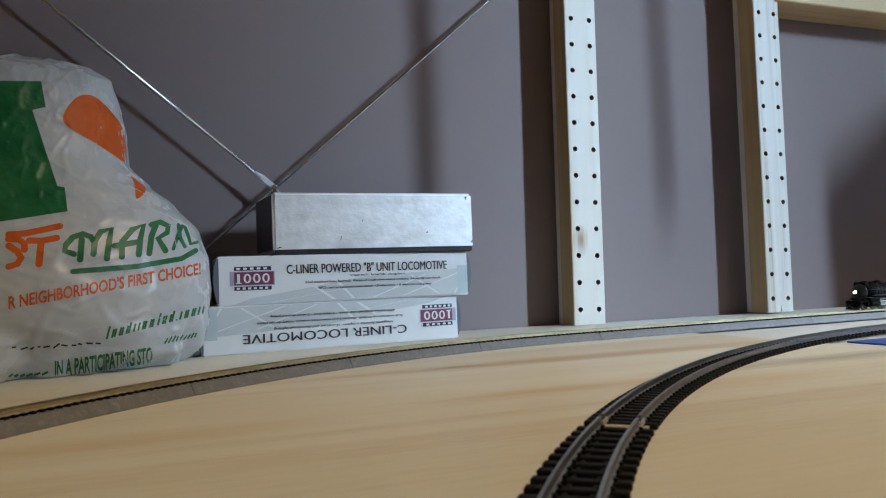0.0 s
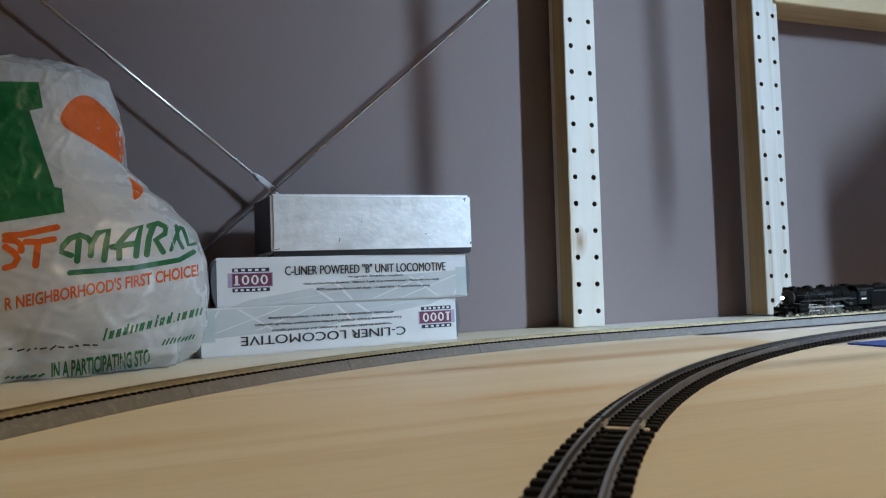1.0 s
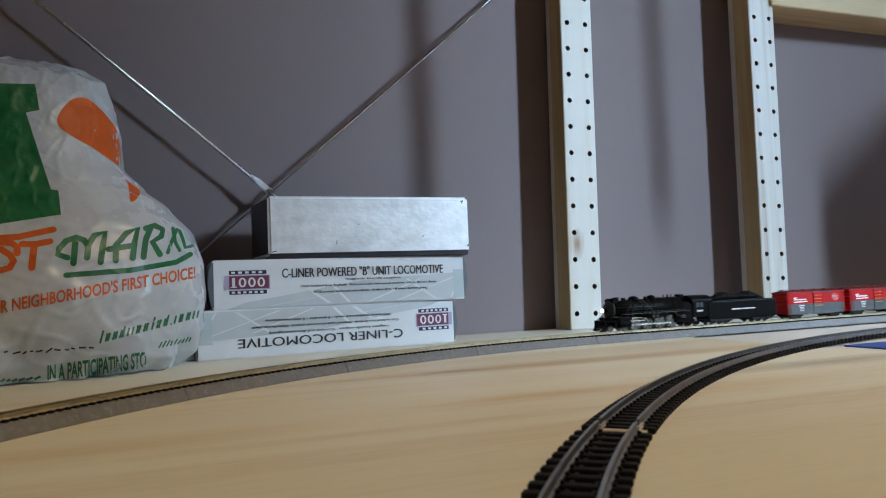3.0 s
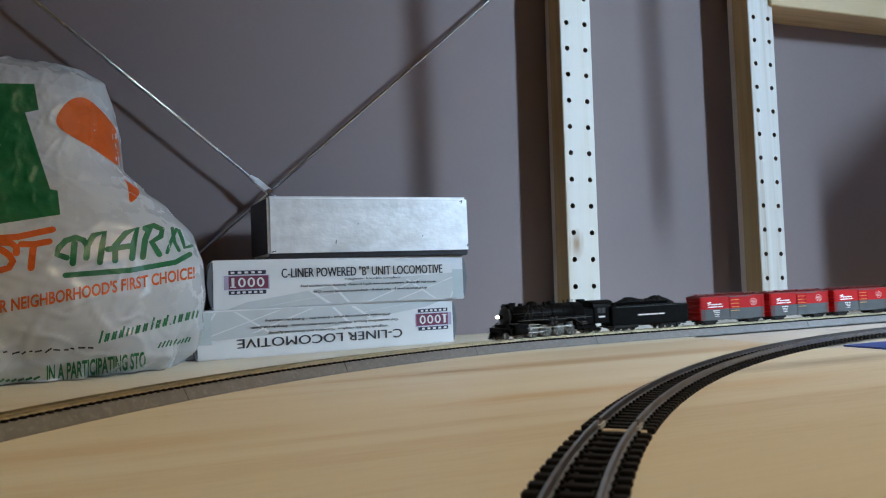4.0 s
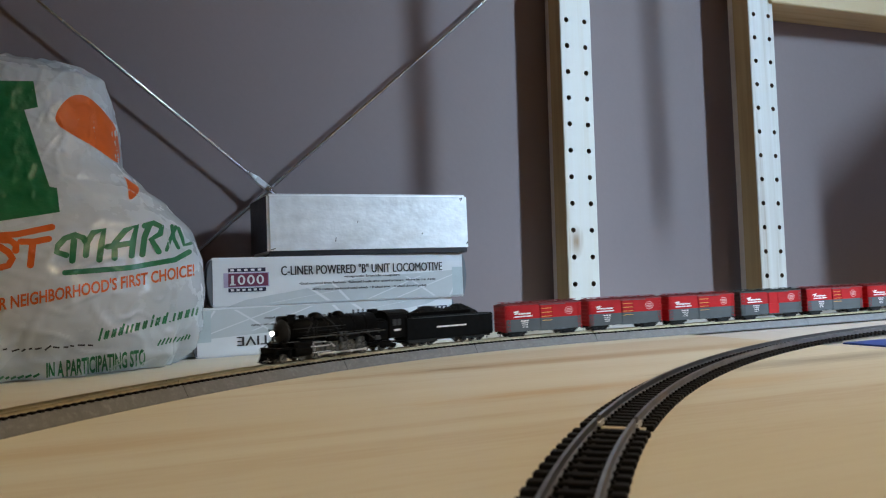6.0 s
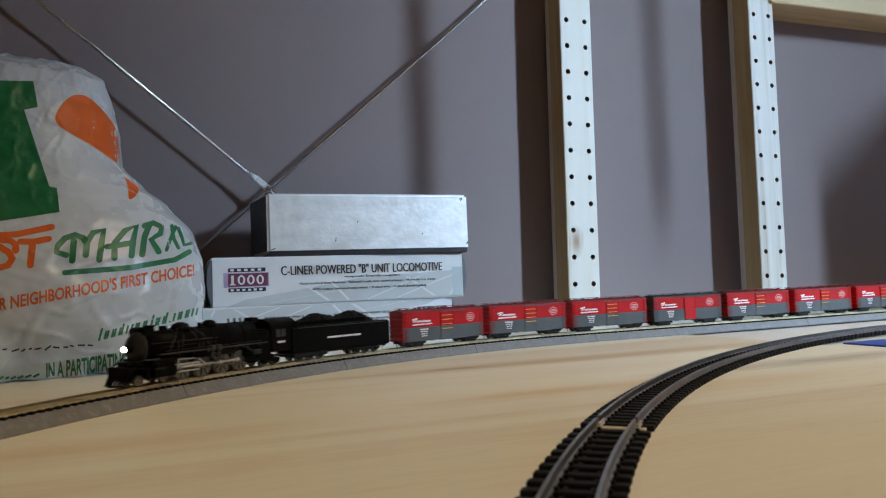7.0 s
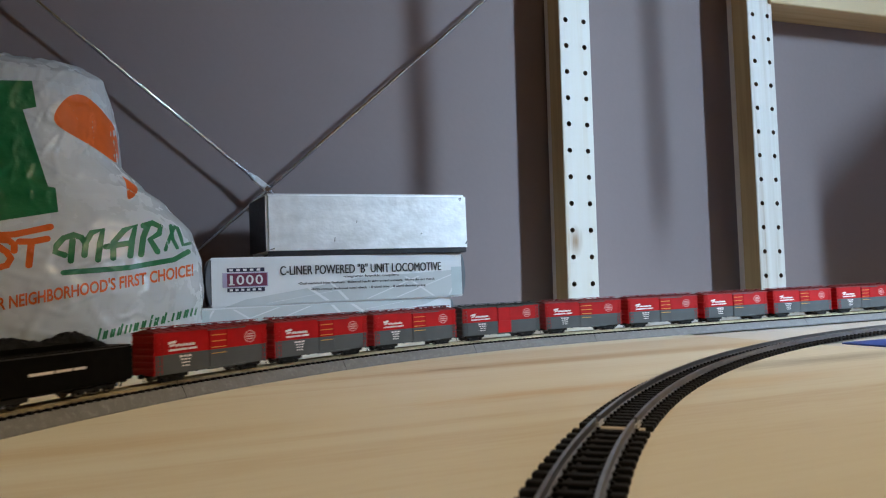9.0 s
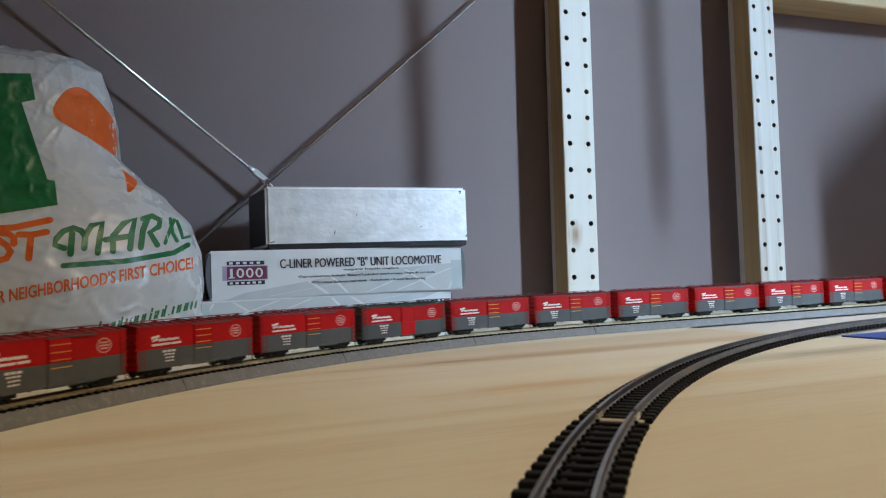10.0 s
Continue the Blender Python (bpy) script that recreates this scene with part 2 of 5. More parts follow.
CAR_LETTER = mat("boxcar_lettering", (0.80, 0.74, 0.74), 0.45, vary=0.06, scale=200, bump=0)
CAR_EMBLEM = mat("boxcar_emblem", (0.66, 0.38, 0.36), 0.45, vary=0.06, scale=200, bump=0)
CAR_YELLOW = mat("boxcar_door_bars", (0.80, 0.42, 0.10), 0.35, 0.85, vary=0.08, scale=200, bump=0)
TRUCK_BLACK = mat("truck_black", (0.007, 0.006, 0.006), 0.5, vary=0.25, scale=300, spec=0.25)
WHEEL_METAL = mat("wheel_metal", (0.12, 0.11, 0.10), 0.35, 0.9, vary=0.2, scale=300)
LAMP_GLOW = glow("headlamp_glow", (1.0, 0.88, 0.74), 90.0)


# ---------------------------------------------------------------- mesh helpers
def box(bm, x0, x1, y0, y1, z0, z1, bevel=0.0, m=None, seg=1, mi=0):
    v = [bm.verts.new((x, y, z)) for x in (x0, x1) for y in (y0, y1) for z in (z0, z1)]
    f = [bm.faces.new([v[i] for i in q]) for q in ((0, 1, 3, 2), (4, 6, 7, 5), (0, 4, 5, 1), (2, 3, 7, 6), (0, 2, 6, 4), (1, 5, 7, 3))]
    for q in f:
        q.material_index = mi
    if bevel:
        r = bmesh.ops.bevel(bm, geom=list({e for q in f for e in q.edges}), offset=bevel, segments=seg, affect="EDGES", clamp_overlap=True)
        v = list({w for q in f if q.is_valid for w in q.verts} | {w for q in r["faces"] for w in q.verts})
        for q in r["faces"]:
            q.material_index = mi
    if m is not None:
        bmesh.ops.transform(bm, matrix=m, verts=v)
    return v


def tube(bm, p0, p1, r0, r1=None, seg=16, caps=True, mi=0):
    """A round bar or cone from p0 to p1."""
    r1 = r0 if r1 is None else r1
    p0, p1 = Vector(p0), Vector(p1)
    q = (p1 - p0).to_track_quat("Z", "Y").to_matrix()
    ring = lambda p, r: [bm.verts.new(p + q @ Vector((math.cos(2 * math.pi * i / seg) * r, math.sin(2 * math.pi * i / seg) * r, 0))) for i in range(seg)]
    a, b = ring(p0, r0), ring(p1, r1)
    for i in range(seg):
        f = bm.faces.new((a[i], a[(i + 1) % seg], b[(i + 1) % seg], b[i]))
        f.smooth, f.material_index = True, mi
    if caps:
        for loop in (a[::-1], b):
            bm.faces.new(loop).material_index = mi
    return a + b


def lathe(bm, axis0, axis1, profile, seg=18, mi=0):
    """A turned form: profile of (fraction along the axis, radius)."""
    p0, p1 = Vector(axis0), Vector(axis1)
    q = (p1 - p0).to_track_quat("Z", "Y").to_matrix()
    rings = []
    for t, r in profile:
        c = p0.lerp(p1, t)
        rings.append([bm.verts.new(c + q @ Vector((math.cos(2 * math.pi * i / seg) * r, math.sin(2 * math.pi * i / seg) * r, 0))) for i in range(seg)])
    for a, b in zip(rings, rings[1:]):
        for i in range(seg):
            f = bm.faces.new((a[i], a[(i + 1) % seg], b[(i + 1) % seg], b[i]))
            f.smooth, f.material_index = True, mi
    bm.faces.new(rings[0][::-1]).material_index = mi
    bm.faces.new(rings[-1]).material_index = mi


def sweep(bm, line, profile, closed=True, mi=0, smooth=False):
    """Carries a profile of (side, height) along a line of (x, y, heading)."""
    rings = []
    for x, y, a in line:
        nx, ny = math.sin(a), -math.cos(a)
        rings.append([bm.verts.new((x + nx * o, y + ny * o, z)) for o, z in profile])
    k = len(profile)
    for a, b in zip(rings, rings[1:]):
        for i in range(k if closed else k - 1):
            f = bm.faces.new((a[i], a[(i + 1) % k], b[(i + 1) % k], b[i]))
            f.material_index, f.smooth = mi, smooth
    if closed:
        bm.faces.new(rings[0])
        bm.faces.new(rings[-1][::-1])


def mesh_of(name, bm, *materials):
    bmesh.ops.recalc_face_normals(bm, faces=bm.faces)
    me = bpy.data.meshes.new(name)
    bm.to_mesh(me)
    bm.free()
    for m in materials:
        me.materials.append(m)
    return me


def part(name, bm, material, parent=None, label="", m=None):
    ob = new(name, mesh_of(name, bm, *(material if isinstance(material, (list, tuple)) else (material,))))
    if parent is not None:
        ob.parent = parent
    if m is not None:
        ob.matrix_basis = m
    if label:
        ob["label"] = label
    return ob


def thing(name, m, label, category, group="", kind=""):
    ob = new(name)
    ob.empty_display_size = 0.02
    ob.matrix_basis = m
    return tagged(ob, label, category, group, kind)


def slab(name, x0, x1, y0, y1, z0, z1, material, label, category, bevel=0.0):
    bm = bmesh.new()
    box(bm, x0, x1, y0, y1, z0, z1, bevel)
    return tagged(part(name, bm, material), label, category, kind="structure")


def lettering(text, height, shear=0.0, width=None, spacing=1.0, bold=0.0):
    """A flat bmesh of built-in letters, its left foot at the origin, in the plane of x and y."""
    cu = bpy.data.curves.new("letters", "FONT")
    cu.body, cu.size, cu.shear, cu.space_character = text, height / 0.72, shear, spacing
    if bold:
        cu.offset = bold
    cu.resolution_u = 3
    ob = bpy.data.objects.new("letters", cu)
    scene.collection.objects.link(ob)
    bpy.context.view_layer.update()
    me = bpy.data.meshes.new_from_object(ob.evaluated_get(bpy.context.evaluated_depsgraph_get()))
    bpy.data.objects.remove(ob)
    bm = bmesh.new()
    bm.from_mesh(me)
    bpy.data.meshes.remove(me)
    xs = [v.co.x for v in bm.verts]
    if width:
        k = width / (max(xs) - min(xs))
        x0 = min(xs)
        for v in bm.verts:
            v.co.x = (v.co.x - x0) * k
    return bm


def flat(bm, points, z=0.0, mi=0):
    f = bm.faces.new([bm.verts.new((x, y, z)) for x, y in points])
    f.material_index = mi
    return f


def bar(bm, x0, y0, x1, y1, w, mi=0, z=0.0):
    """A flat stroke from one point to another."""
    d = Vector((x1 - x0, y1 - y0)).normalized() * w / 2
    flat(bm, ((x0 - d.y, y0 + d.x), (x0 + d.y, y0 - d.x), (x1 + d.y, y1 - d.x), (x1 - d.y, y1 + d.x)), z, mi)


# ---------------------------------------------------------------- the room
WALL_Y = 0.755
slab("floor", -2.4, 2.6, -2.9, 0.95, -0.92, -0.85, FLOOR, "brown wooden floor of the train room", "floor")
# the gap in the ceiling lets the added overhead fill through
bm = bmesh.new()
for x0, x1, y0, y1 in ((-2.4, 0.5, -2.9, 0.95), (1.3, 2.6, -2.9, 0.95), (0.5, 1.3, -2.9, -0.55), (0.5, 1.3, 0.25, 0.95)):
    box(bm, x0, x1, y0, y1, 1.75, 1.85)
tagged(part("ceiling", bm, CEILING), "painted ceiling with an opening for the overhead fill", "ceiling", kind="structure")
slab("wall_north", -2.4, 2.6, WALL_Y, 0.95, -0.85, 1.75, WALL_PAINT, "grey painted wall behind the train table", "wall")
slab("wall_west", -2.4, -2.2, -2.7, WALL_Y, -0.85, 1.75, ROOM_PAINT, "plain beige side wall", "wall")


def wall_with_openings(name, fixed, along_x, lo, hi, depth, holes, label):
    """A thick wall cut by rectangular openings (from, to, sill, head)."""
    bm = bmesh.new()

    def piece(a, b, z0, z1):
        if b - a > 1e-4 and z1 - z0 > 1e-4:
            if along_x:
                box(bm, a, b, fixed, fixed + depth, z0, z1)
            else:
                box(bm, fixed, fixed + depth, a, b, z0, z1)
    at = lo
    for a, b, z0, z1 in holes:
        piece(at, a, -0.85, 1.75)
        piece(a, b, -0.85, z0)
        piece(a, b, z1, 1.75)
        at = b
    piece(at, hi, -0.85, 1.75)
    return tagged(part(name, bm, ROOM_PAINT), label, "wall", kind="structure")


# unseen wall; its openings are sized to shape the light across the scene
wall_with_openings("wall_east", 2.4, False, -2.7, WALL_Y, 0.2, [(-2.03, -1.57, 1.00, 1.70), (0.09, 0.29, 0.12, 0.78)], "unseen beige side wall with two openings sized to shape light")
slab("wall_south", -2.4, 2.6, -2.9, -2.7, -0.85, 1.75, ROOM_PAINT, "plain beige wall behind the camera", "wall")

# ---------------------------------------------------------------- the train table
EDGE_X = 0.4262


def table(name, x0, x1, y0, y1, top, material, label):
    t = thing(name, pose(0, 0, 0), label, "table")
    bm = bmesh.new()
    box(bm, x0, x1, y0, y1, top - 0.018, top, 0.0012)
    part("tabletop", bm, material, t)
    for x in (x0 + 0.06, x1 - 0.06):
        for y in (y0 + 0.06, y1 - 0.06):
            bm = bmesh.new()
            box(bm, x - 0.02, x + 0.02, y - 0.02, y + 0.02, -0.85, top - 0.018, 0.002)
            part("leg", bm, PINE, t)
    return t


table("train_table", -0.95, EDGE_X - 0.0040, -0.30, WALL_Y - 0.002, 0.0, PLY, "train table topped with pale knotty plywood")
table("train_table", EDGE_X + 0.0040, 1.9, -0.30, WALL_Y - 0.002, -0.0015, WHITE_BOARD, "train table topped with a scuffed off-white board")
bm = bmesh.new()
box(bm, 0.4457, 1.18, 0.10, 0.386, -0.0015, -0.0003)
tagged(part("blue_sheet", bm, BLUE_SHEET), "flat sheet of bright blue card lying on the white board", "sheet")

# ---------------------------------------------------------------- drilled shelf posts and cross brace
POST_W, POST_D, PITCH = 0.0425, 0.029, 0.032


def drilled_post(x, y, lean, height, timber, label):
    """A square pine post with two columns of peg holes in its front."""
    bm = bmesh.new()
    h, top = POST_W / 2, height
    box(bm, -h, h, 0.0, POST_D, 0, top, 0.001)
    bmesh.ops.delete(bm, geom=[f for f in bm.faces if f.calc_center_median().y < 1e-5], context="FACES_ONLY")
    bm.normal_update()
    # the front skin carries the holes as real recesses
    rows = int((height - 0.02) / PITCH)
    z_low = 0.0185
    zs = [0.0] + [z_low + PITCH * (i + 0.5) for i in range(-1, rows)]
    zs[1] = 0.001
    zs[-1] = top - 0.001
    for side in (-1, 1):
        for i in range(rows):
            z0, z1 = zs[i + 1], zs[i + 2]
            xa, xb = (-h + 0.001, 0.0) if side < 0 else (0.0, h - 0.001)
            cx, cz = side * 0.0125, z_low + PITCH * i
            seg, r = 16, 0.0031
            outer, inner, deep = [], [], []
            for k in range(seg):
                a = 2 * math.pi * (k + 0.5) / seg
                dx, dz = math.cos(a), math.sin(a)
                t = min((xb - cx) / dx if dx > 1e-9 else (xa - cx) / dx if dx < -1e-9 else 9, (z1 - cz) / dz if dz > 1e-9 else (z0 - cz) / dz if dz < -1e-9 else 9)
                outer.append(bm.verts.new((cx + dx * t, 0, cz + dz * t)))
                inner.append(bm.verts.new((cx + dx * r, 0, cz + dz * r)))
                deep.append(bm.verts.new((cx + dx * r, 0.012, cz + dz * r)))
            for k in range(seg):
                j = (k + 1) % seg
                bm.faces.new((outer[k], outer[j], inner[j], inner[k]))
                bm.faces.new((inner[k], inner[j], deep[j], deep[k])).material_index = 1
            bm.faces.new(deep).material_index = 1
            # corner gaps of the cell
            for ax, az in ((xa, z0), (xa, z1), (xb, z0), (xb, z1)):
                near = sorted(outer, key=lambda v: (v.co.x - ax) ** 2 + (v.co.z - az) ** 2)[:2]
                if abs(near[0].co.x - near[1].co.x) > 1e-7 and abs(near[0].co.z - near[1].co.z) > 1e-7:
                    bm.faces.new((bm.verts.new((ax, 0, az)), near[0], near[1]))
    bm.normal_update()
    for f in bm.faces:  # pine front; the sides take the tone with shade put in
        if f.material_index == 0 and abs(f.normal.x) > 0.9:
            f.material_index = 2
    me = mesh_of("shelf_post", bm, timber, HOLE_DARK, PINE_SIDE_SHADED)
    ob = new("shelf_post", me)
    ob.matrix_basis = pose(x, y, 0, 0, lean, 0)
    # thin strip added to draw the pale line along the back edge
    bm = bmesh.new()
    box(bm, -h + 0.0004, h - 0.0004, POST_D + 0.0002, POST_D + 0.0095, 0, height, 0.001)
    part("backing_strip", bm, STRIP_PALE, ob, "pale strip behind the post")
    return tagged(ob, label, "post", "drilled shelf posts")


drilled_post(0.4190, 0.7080, 1.25, 1.30, PINE_KNOT, "pale pine shelf post with two peg-hole columns and a knot")
drilled_post(0.7026, 0.7045, 1.25, 1.30, PINE, "pale pine shelf post with two peg-hole columns and strong grain")

# unseen strips hung from the ceiling nearer the window, added for soft wall shadows
for x, w in ((0.664, 0.0052), (0.940, 0.0026)):
    bm = bmesh.new()
    box(bm, x - w, x + w, 0.262, 0.278, 0.36, 1.7502, 0.0015)
    tagged(part("hanging_strip", bm, PINE), "unseen slim pine strip added to cast a soft wall shadow", "batten", "hanging pine strips")

ROD_Y = 0.731
CROSS = Vector((0.0605, ROD_Y, 0.1643))
brace = thing("cross_brace", Matrix.Translation(CROSS), "thin shiny steel cross brace behind the boxes", "brace")


def brace_rod(dx, dz, up, down, dy):
    d = Vector((dx, 0, dz)).normalized()
    bm = bmesh.new()
    tube(bm, d * -down + Vector((0, dy, 0)), d * up + Vector((0, dy, 0)), 0.0018, seg=12)
    return part("rod", bm, STEEL, brace)


brace_rod(0.2632, 0.2342, 1.0, 0.244, 0.0025)
brace_rod(-0.2166, 0.1857, 1.0, 0.250, -0.0025)
bm = bmesh.new()
d = Vector((-0.2166, 0, 0.1857)).normalized()
q = Matrix.Rotation(math.atan2(-d.z, d.x), 4, "Y")
box(bm, -0.002, 0.019, -0.0052, -0.0020, -0.0036, 0.0036, 0.0014, m=q, seg=2)
tube(bm, d * 0.017 + Vector((0, -0.0030, 0)), d * 0.025 + Vector((0, -0.0025, 0)), 0.0034, 0.0019, seg=12)
part("lug", bm, ZINC, brace, "flattened steel lug at the crossing")
bm = bmesh.new()
tube(bm, (0, -0.0075, 0), (0, 0.004, 0), 0.0028, seg=6)
part("bolt", bm, STEEL, brace)

# upper boards against the wall; the left one is unseen, added to cast shade
for x0, x1, y0, z0, z1, name, label in ((0.7265, 1.62, 0.700, 0.420, 0.56, "wall_batten", "broad pale pine batten fixed to the wall above"),
                                        (-0.95, -0.02, 0.49, 0.456, 0.474, "upper_shelf", "unseen pine board above the carrier bag, added to shade the wall")):
    bm = bmesh.new()
    box(bm, x0, x1, y0, WALL_Y - 0.001, z0, z1, 0.0015)
    tagged(part(name, bm, SHELF_WOOD), label, "shelf", "upper boards on the wall")

# unseen board, added to keep overhead light off the table's back strip
bm = bmesh.new()
box(bm, -0.95, 1.70, 0.305, 0.7030, 0.72, 0.738, 0.0015)
tagged(part("rack_shelf", bm, SHELF_WOOD), "unseen long pine board added to shade the back of the table", "shelf")

# an unseen plain carton further along the table, added to shade the wall
bm = bmesh.new()
box(bm, 1.205, 1.52, 0.200, 0.400, -0.0015, 0.450, 0.002)
tagged(part("carton", bm, mat("shade_box_brown", (0.32, 0.20, 0.11), 0.75, vary=0.08, scale=20, bump=0.05)), "unseen plain brown box on the white board, added for shade", "carton")

# ---------------------------------------------------------------- the far track (small gauge, moulded grey roadbed)
P0, HEAD, RAD, STEP = Vector((0.3210, 0.5371)), 0.0231, 0.5309, radians(13.5)
ALONG = Vector((math.cos(HEAD), math.sin(HEAD)))
SIDE = Vector((math.sin(HEAD), -math.cos(HEAD)))
BED_TOP, RAIL_TOP = 0.0064, 0.0093


def on_track(s):
    """Place and heading on the far track's centre line; s grows to the east, the curve begins below zero."""
    if s >= 0:
        p = P0 + ALONG * s
        return p.x, p.y, HEAD
    a = -s / RAD
    p = P0 + SIDE * RAD - (SIDE * math.cos(a) + ALONG * math.sin(a)) * RAD
    return p.x, p.y, HEAD + a


tie_bm = bmesh.new()
box(tie_bm, -0.00095, 0.00095, -0.0082, 0.0082, 0.0, 0.0012, 0.0002)
TIE_MESH = mesh_of("tie", tie_bm, TIE_DARK)


def far_section(s0, s1, label, single_ties):
    sec = thing("track_section", pose(0, 0, 0), label, "track", "grey roadbed track sections")
    g = 0.00025
    n = max(2, int(abs(s1 - s0) / 0.006)) if s0 < 0 else 2
    line = [on_track(s0 + g + (s1 - s0 - 2 * g) * i / n) for i in range(n + 1)]
    bm = bmesh.new()
    sweep(bm, line, ((-0.0125, 0.0), (0.0125, 0.0), (0.0125, 0.0007), (0.0092, BED_TOP - 0.0004), (0.0087, BED_TOP), (-0.0087, BED_TOP), (-0.0092, BED_TOP - 0.0004), (-0.0125, 0.0007)))
    part("roadbed", bm, ROADBED, sec)
    for o in (-0.0049, 0.0049):
        bm = bmesh.new()
        z = BED_TOP + 0.0009
        sweep(bm, line, ((o - 0.0008, z), (o + 0.0008, z), (o + 0.0008, z + 0.0003), (o + 0.0003, z + 0.0006), (o + 0.0003, RAIL_TOP - 0.0006),
                         (o + 0.00055, RAIL_TOP - 0.0004), (o + 0.00055, RAIL_TOP), (o - 0.00055, RAIL_TOP), (o - 0.00055, RAIL_TOP - 0.0004),
                         (o - 0.0003, RAIL_TOP - 0.0006), (o - 0.0003, z + 0.0006), (o - 0.0008, z + 0.0003)))
        part("rail", bm, RAIL_BRASS, sec)
    k = round((s1 - s0) / 0.0043)
    spots = [on_track(s0 + (s1 - s0) * (i + 0.5) / k) for i in range(k)]
    if single_ties:
        for x, y, a in spots:
            t = new("tie", TIE_MESH)
            t.parent = sec
            t.matrix_basis = Matrix.Translation((x, y, BED_TOP)) @ Matrix.Rotation(a, 4, "Z")
    else:
        bm = bmesh.new()
        for x, y, a in spots:
            box(bm, -0.00095, 0.00095, -0.0082, 0.0082, 0.0, 0.0012, m=Matrix.Translation((x, y, BED_TOP)) @ Matrix.Rotation(a, 4, "Z"))
        part("tie_strip", bm, TIE_DARK, sec)["kind"] = "stuff"
    return sec


ARC = RAD * STEP
for i in range(9):
    far_section(-ARC * (i + 1), -ARC * i, "curved model track section with grey moulded roadbed", i < 6)
for i in range(5):
    far_section(0.248 * i, 0.248 * (i + 1), "straight model track section with grey moulded roadbed", False)

# ---------------------------------------------------------------- the near track (black ties, laid on the bare plywood)
NEAR_C, NEAR_R, NEAR_G = Vector((0.6594, -0.2897)), 0.7246, 0.0130


def on_near(deg, off=0.0):
    a = radians(deg)
    return NEAR_C.x + math.cos(a) * (NEAR_R + off), NEAR_C.y + math.sin(a) * (NEAR_R + off), a - math.pi / 2


near_tie = bmesh.new()
box(near_tie, -0.0018, 0.0018, -0.0122, 0.0139, 0.0, 0.0021, 0.00035)
for sy in (-1, 1):
    for o in (-0.0016, 0.0016):
        box(near_tie, -0.0008, 0.0008, sy * NEAR_G / 2 + o - 0.0006, sy * NEAR_G / 2 + o + 0.0006, 0.0021, 0.0029)
NEAR_TIE = mesh_of("tie", near_tie, TIE_DARK)


def near_section(d0, d1, pitch, label):
    sec = thing("flex_track", pose(0, 0, 0), label, "track", "black tie track sections")
    n = max(4, int(abs(d1 - d0) / 0.6))
    line = [on_near(d0 + (d1 - d0) * i / n) for i in range(n + 1)]
    for o in (-NEAR_G / 2, NEAR_G / 2):
        bm = bmesh.new()
        z, t = 0.0022, 0.0053
        sweep(bm, line, ((o - 0.0011, z), (o + 0.0011, z), (o + 0.0011, z + 0.0004), (o + 0.00045, z + 0.0008), (o + 0.00045, t - 0.0009), (o + 0.00065, t - 0.0007),
                         (o + 0.00065, t - 0.0002), (o + 0.0005, t), (o - 0.0005, t), (o - 0.00065, t - 0.0002), (o - 0.00065, t - 0.0007), (o - 0.00045, t - 0.0009), (o - 0.00045, z + 0.0008), (o - 0.0011, z + 0.0004)))
        part("rail", bm, RAIL_NEAR, sec)
    for k in (-1, 1):
        bm = bmesh.new()
        sweep(bm, [on_near(d0 + (d1 - d0) * i / n) for i in range(n + 1)], ((k * 0.0034 - 0.0006, 0.0004), (k * 0.0034 + 0.0006, 0.0004), (k * 0.0034 + 0.0006, 0.0014), (k * 0.0034 - 0.0006, 0.0014)))
        part("tie_web", bm, TIE_DARK, sec)
    k = int(radians(abs(d1 - d0)) * NEAR_R / pitch)
    rng = random.Random(3)
    for i in range(k):
        x, y, a = on_near(d0 + (d1 - d0) * (i + 0.5) / k)
        t = new("tie", NEAR_TIE)
        t.parent = sec
        t.matrix_basis = Matrix.Translation((x, y, 0)) @ Matrix.Rotation(a + rng.uniform(-0.02, 0.02), 4, "Z")
    return sec


JOINT = 136.5
near_section(151.0, JOINT + 0.17, 0.0078, "black-tied model track section lying on plywood")
near_section(JOINT - 0.17, 112.0, 0.0061, "long black-tied curved model track section on plywood")
near_section(111.95, 74.0, 0.0061, "black-tied model track section crossing onto the white board")
for o in (-NEAR_G / 2, NEAR_G / 2):
    x, y, a = on_near(JOINT, o)
    bm = bmesh.new()
    box(bm, -0.0042, 0.0042, -0.0017, 0.0017, 0.0021, 0.0031, 0.0003)
    box(bm, -0.0042, 0.0042, -0.0016, -0.0008, 0.0031, 0.0040, 0.0002)
    box(bm, -0.0042, 0.0042, 0.0008, 0.0016, 0.0031, 0.0040, 0.0002)
    tagged(part("rail_joiner", bm, JOINER, m=Matrix.Translation((x, y, 0)) @ Matrix.Rotation(a, 4, "Z")), "small bright metal rail joiner clasping two rail ends", "rail joiner")
# pale strip laid where bare table shows between the tie rows
x, y, a = on_near(JOINT)
bm = bmesh.new()
box(bm, -0.0019, 0.0019, -0.0098, 0.0098, 0.0, 0.0018, 0.0002)
tagged(part("filler_tie", bm, PAPER_STRIP, m=Matrix.Translation((x, y, 0)) @ Matrix.Rotation(a, 4, "Z")), "pale strip across the gap under the rail joint", "tie")

# ---------------------------------------------------------------- boxes and tin
def upright(bm):
    """Turns a flat drawing (x, y) into the front face (x, 0, z)."""
    bmesh.ops.transform(bm, matrix=Matrix.Rotation(math.pi / 2, 4, "X"), verts=bm.verts)


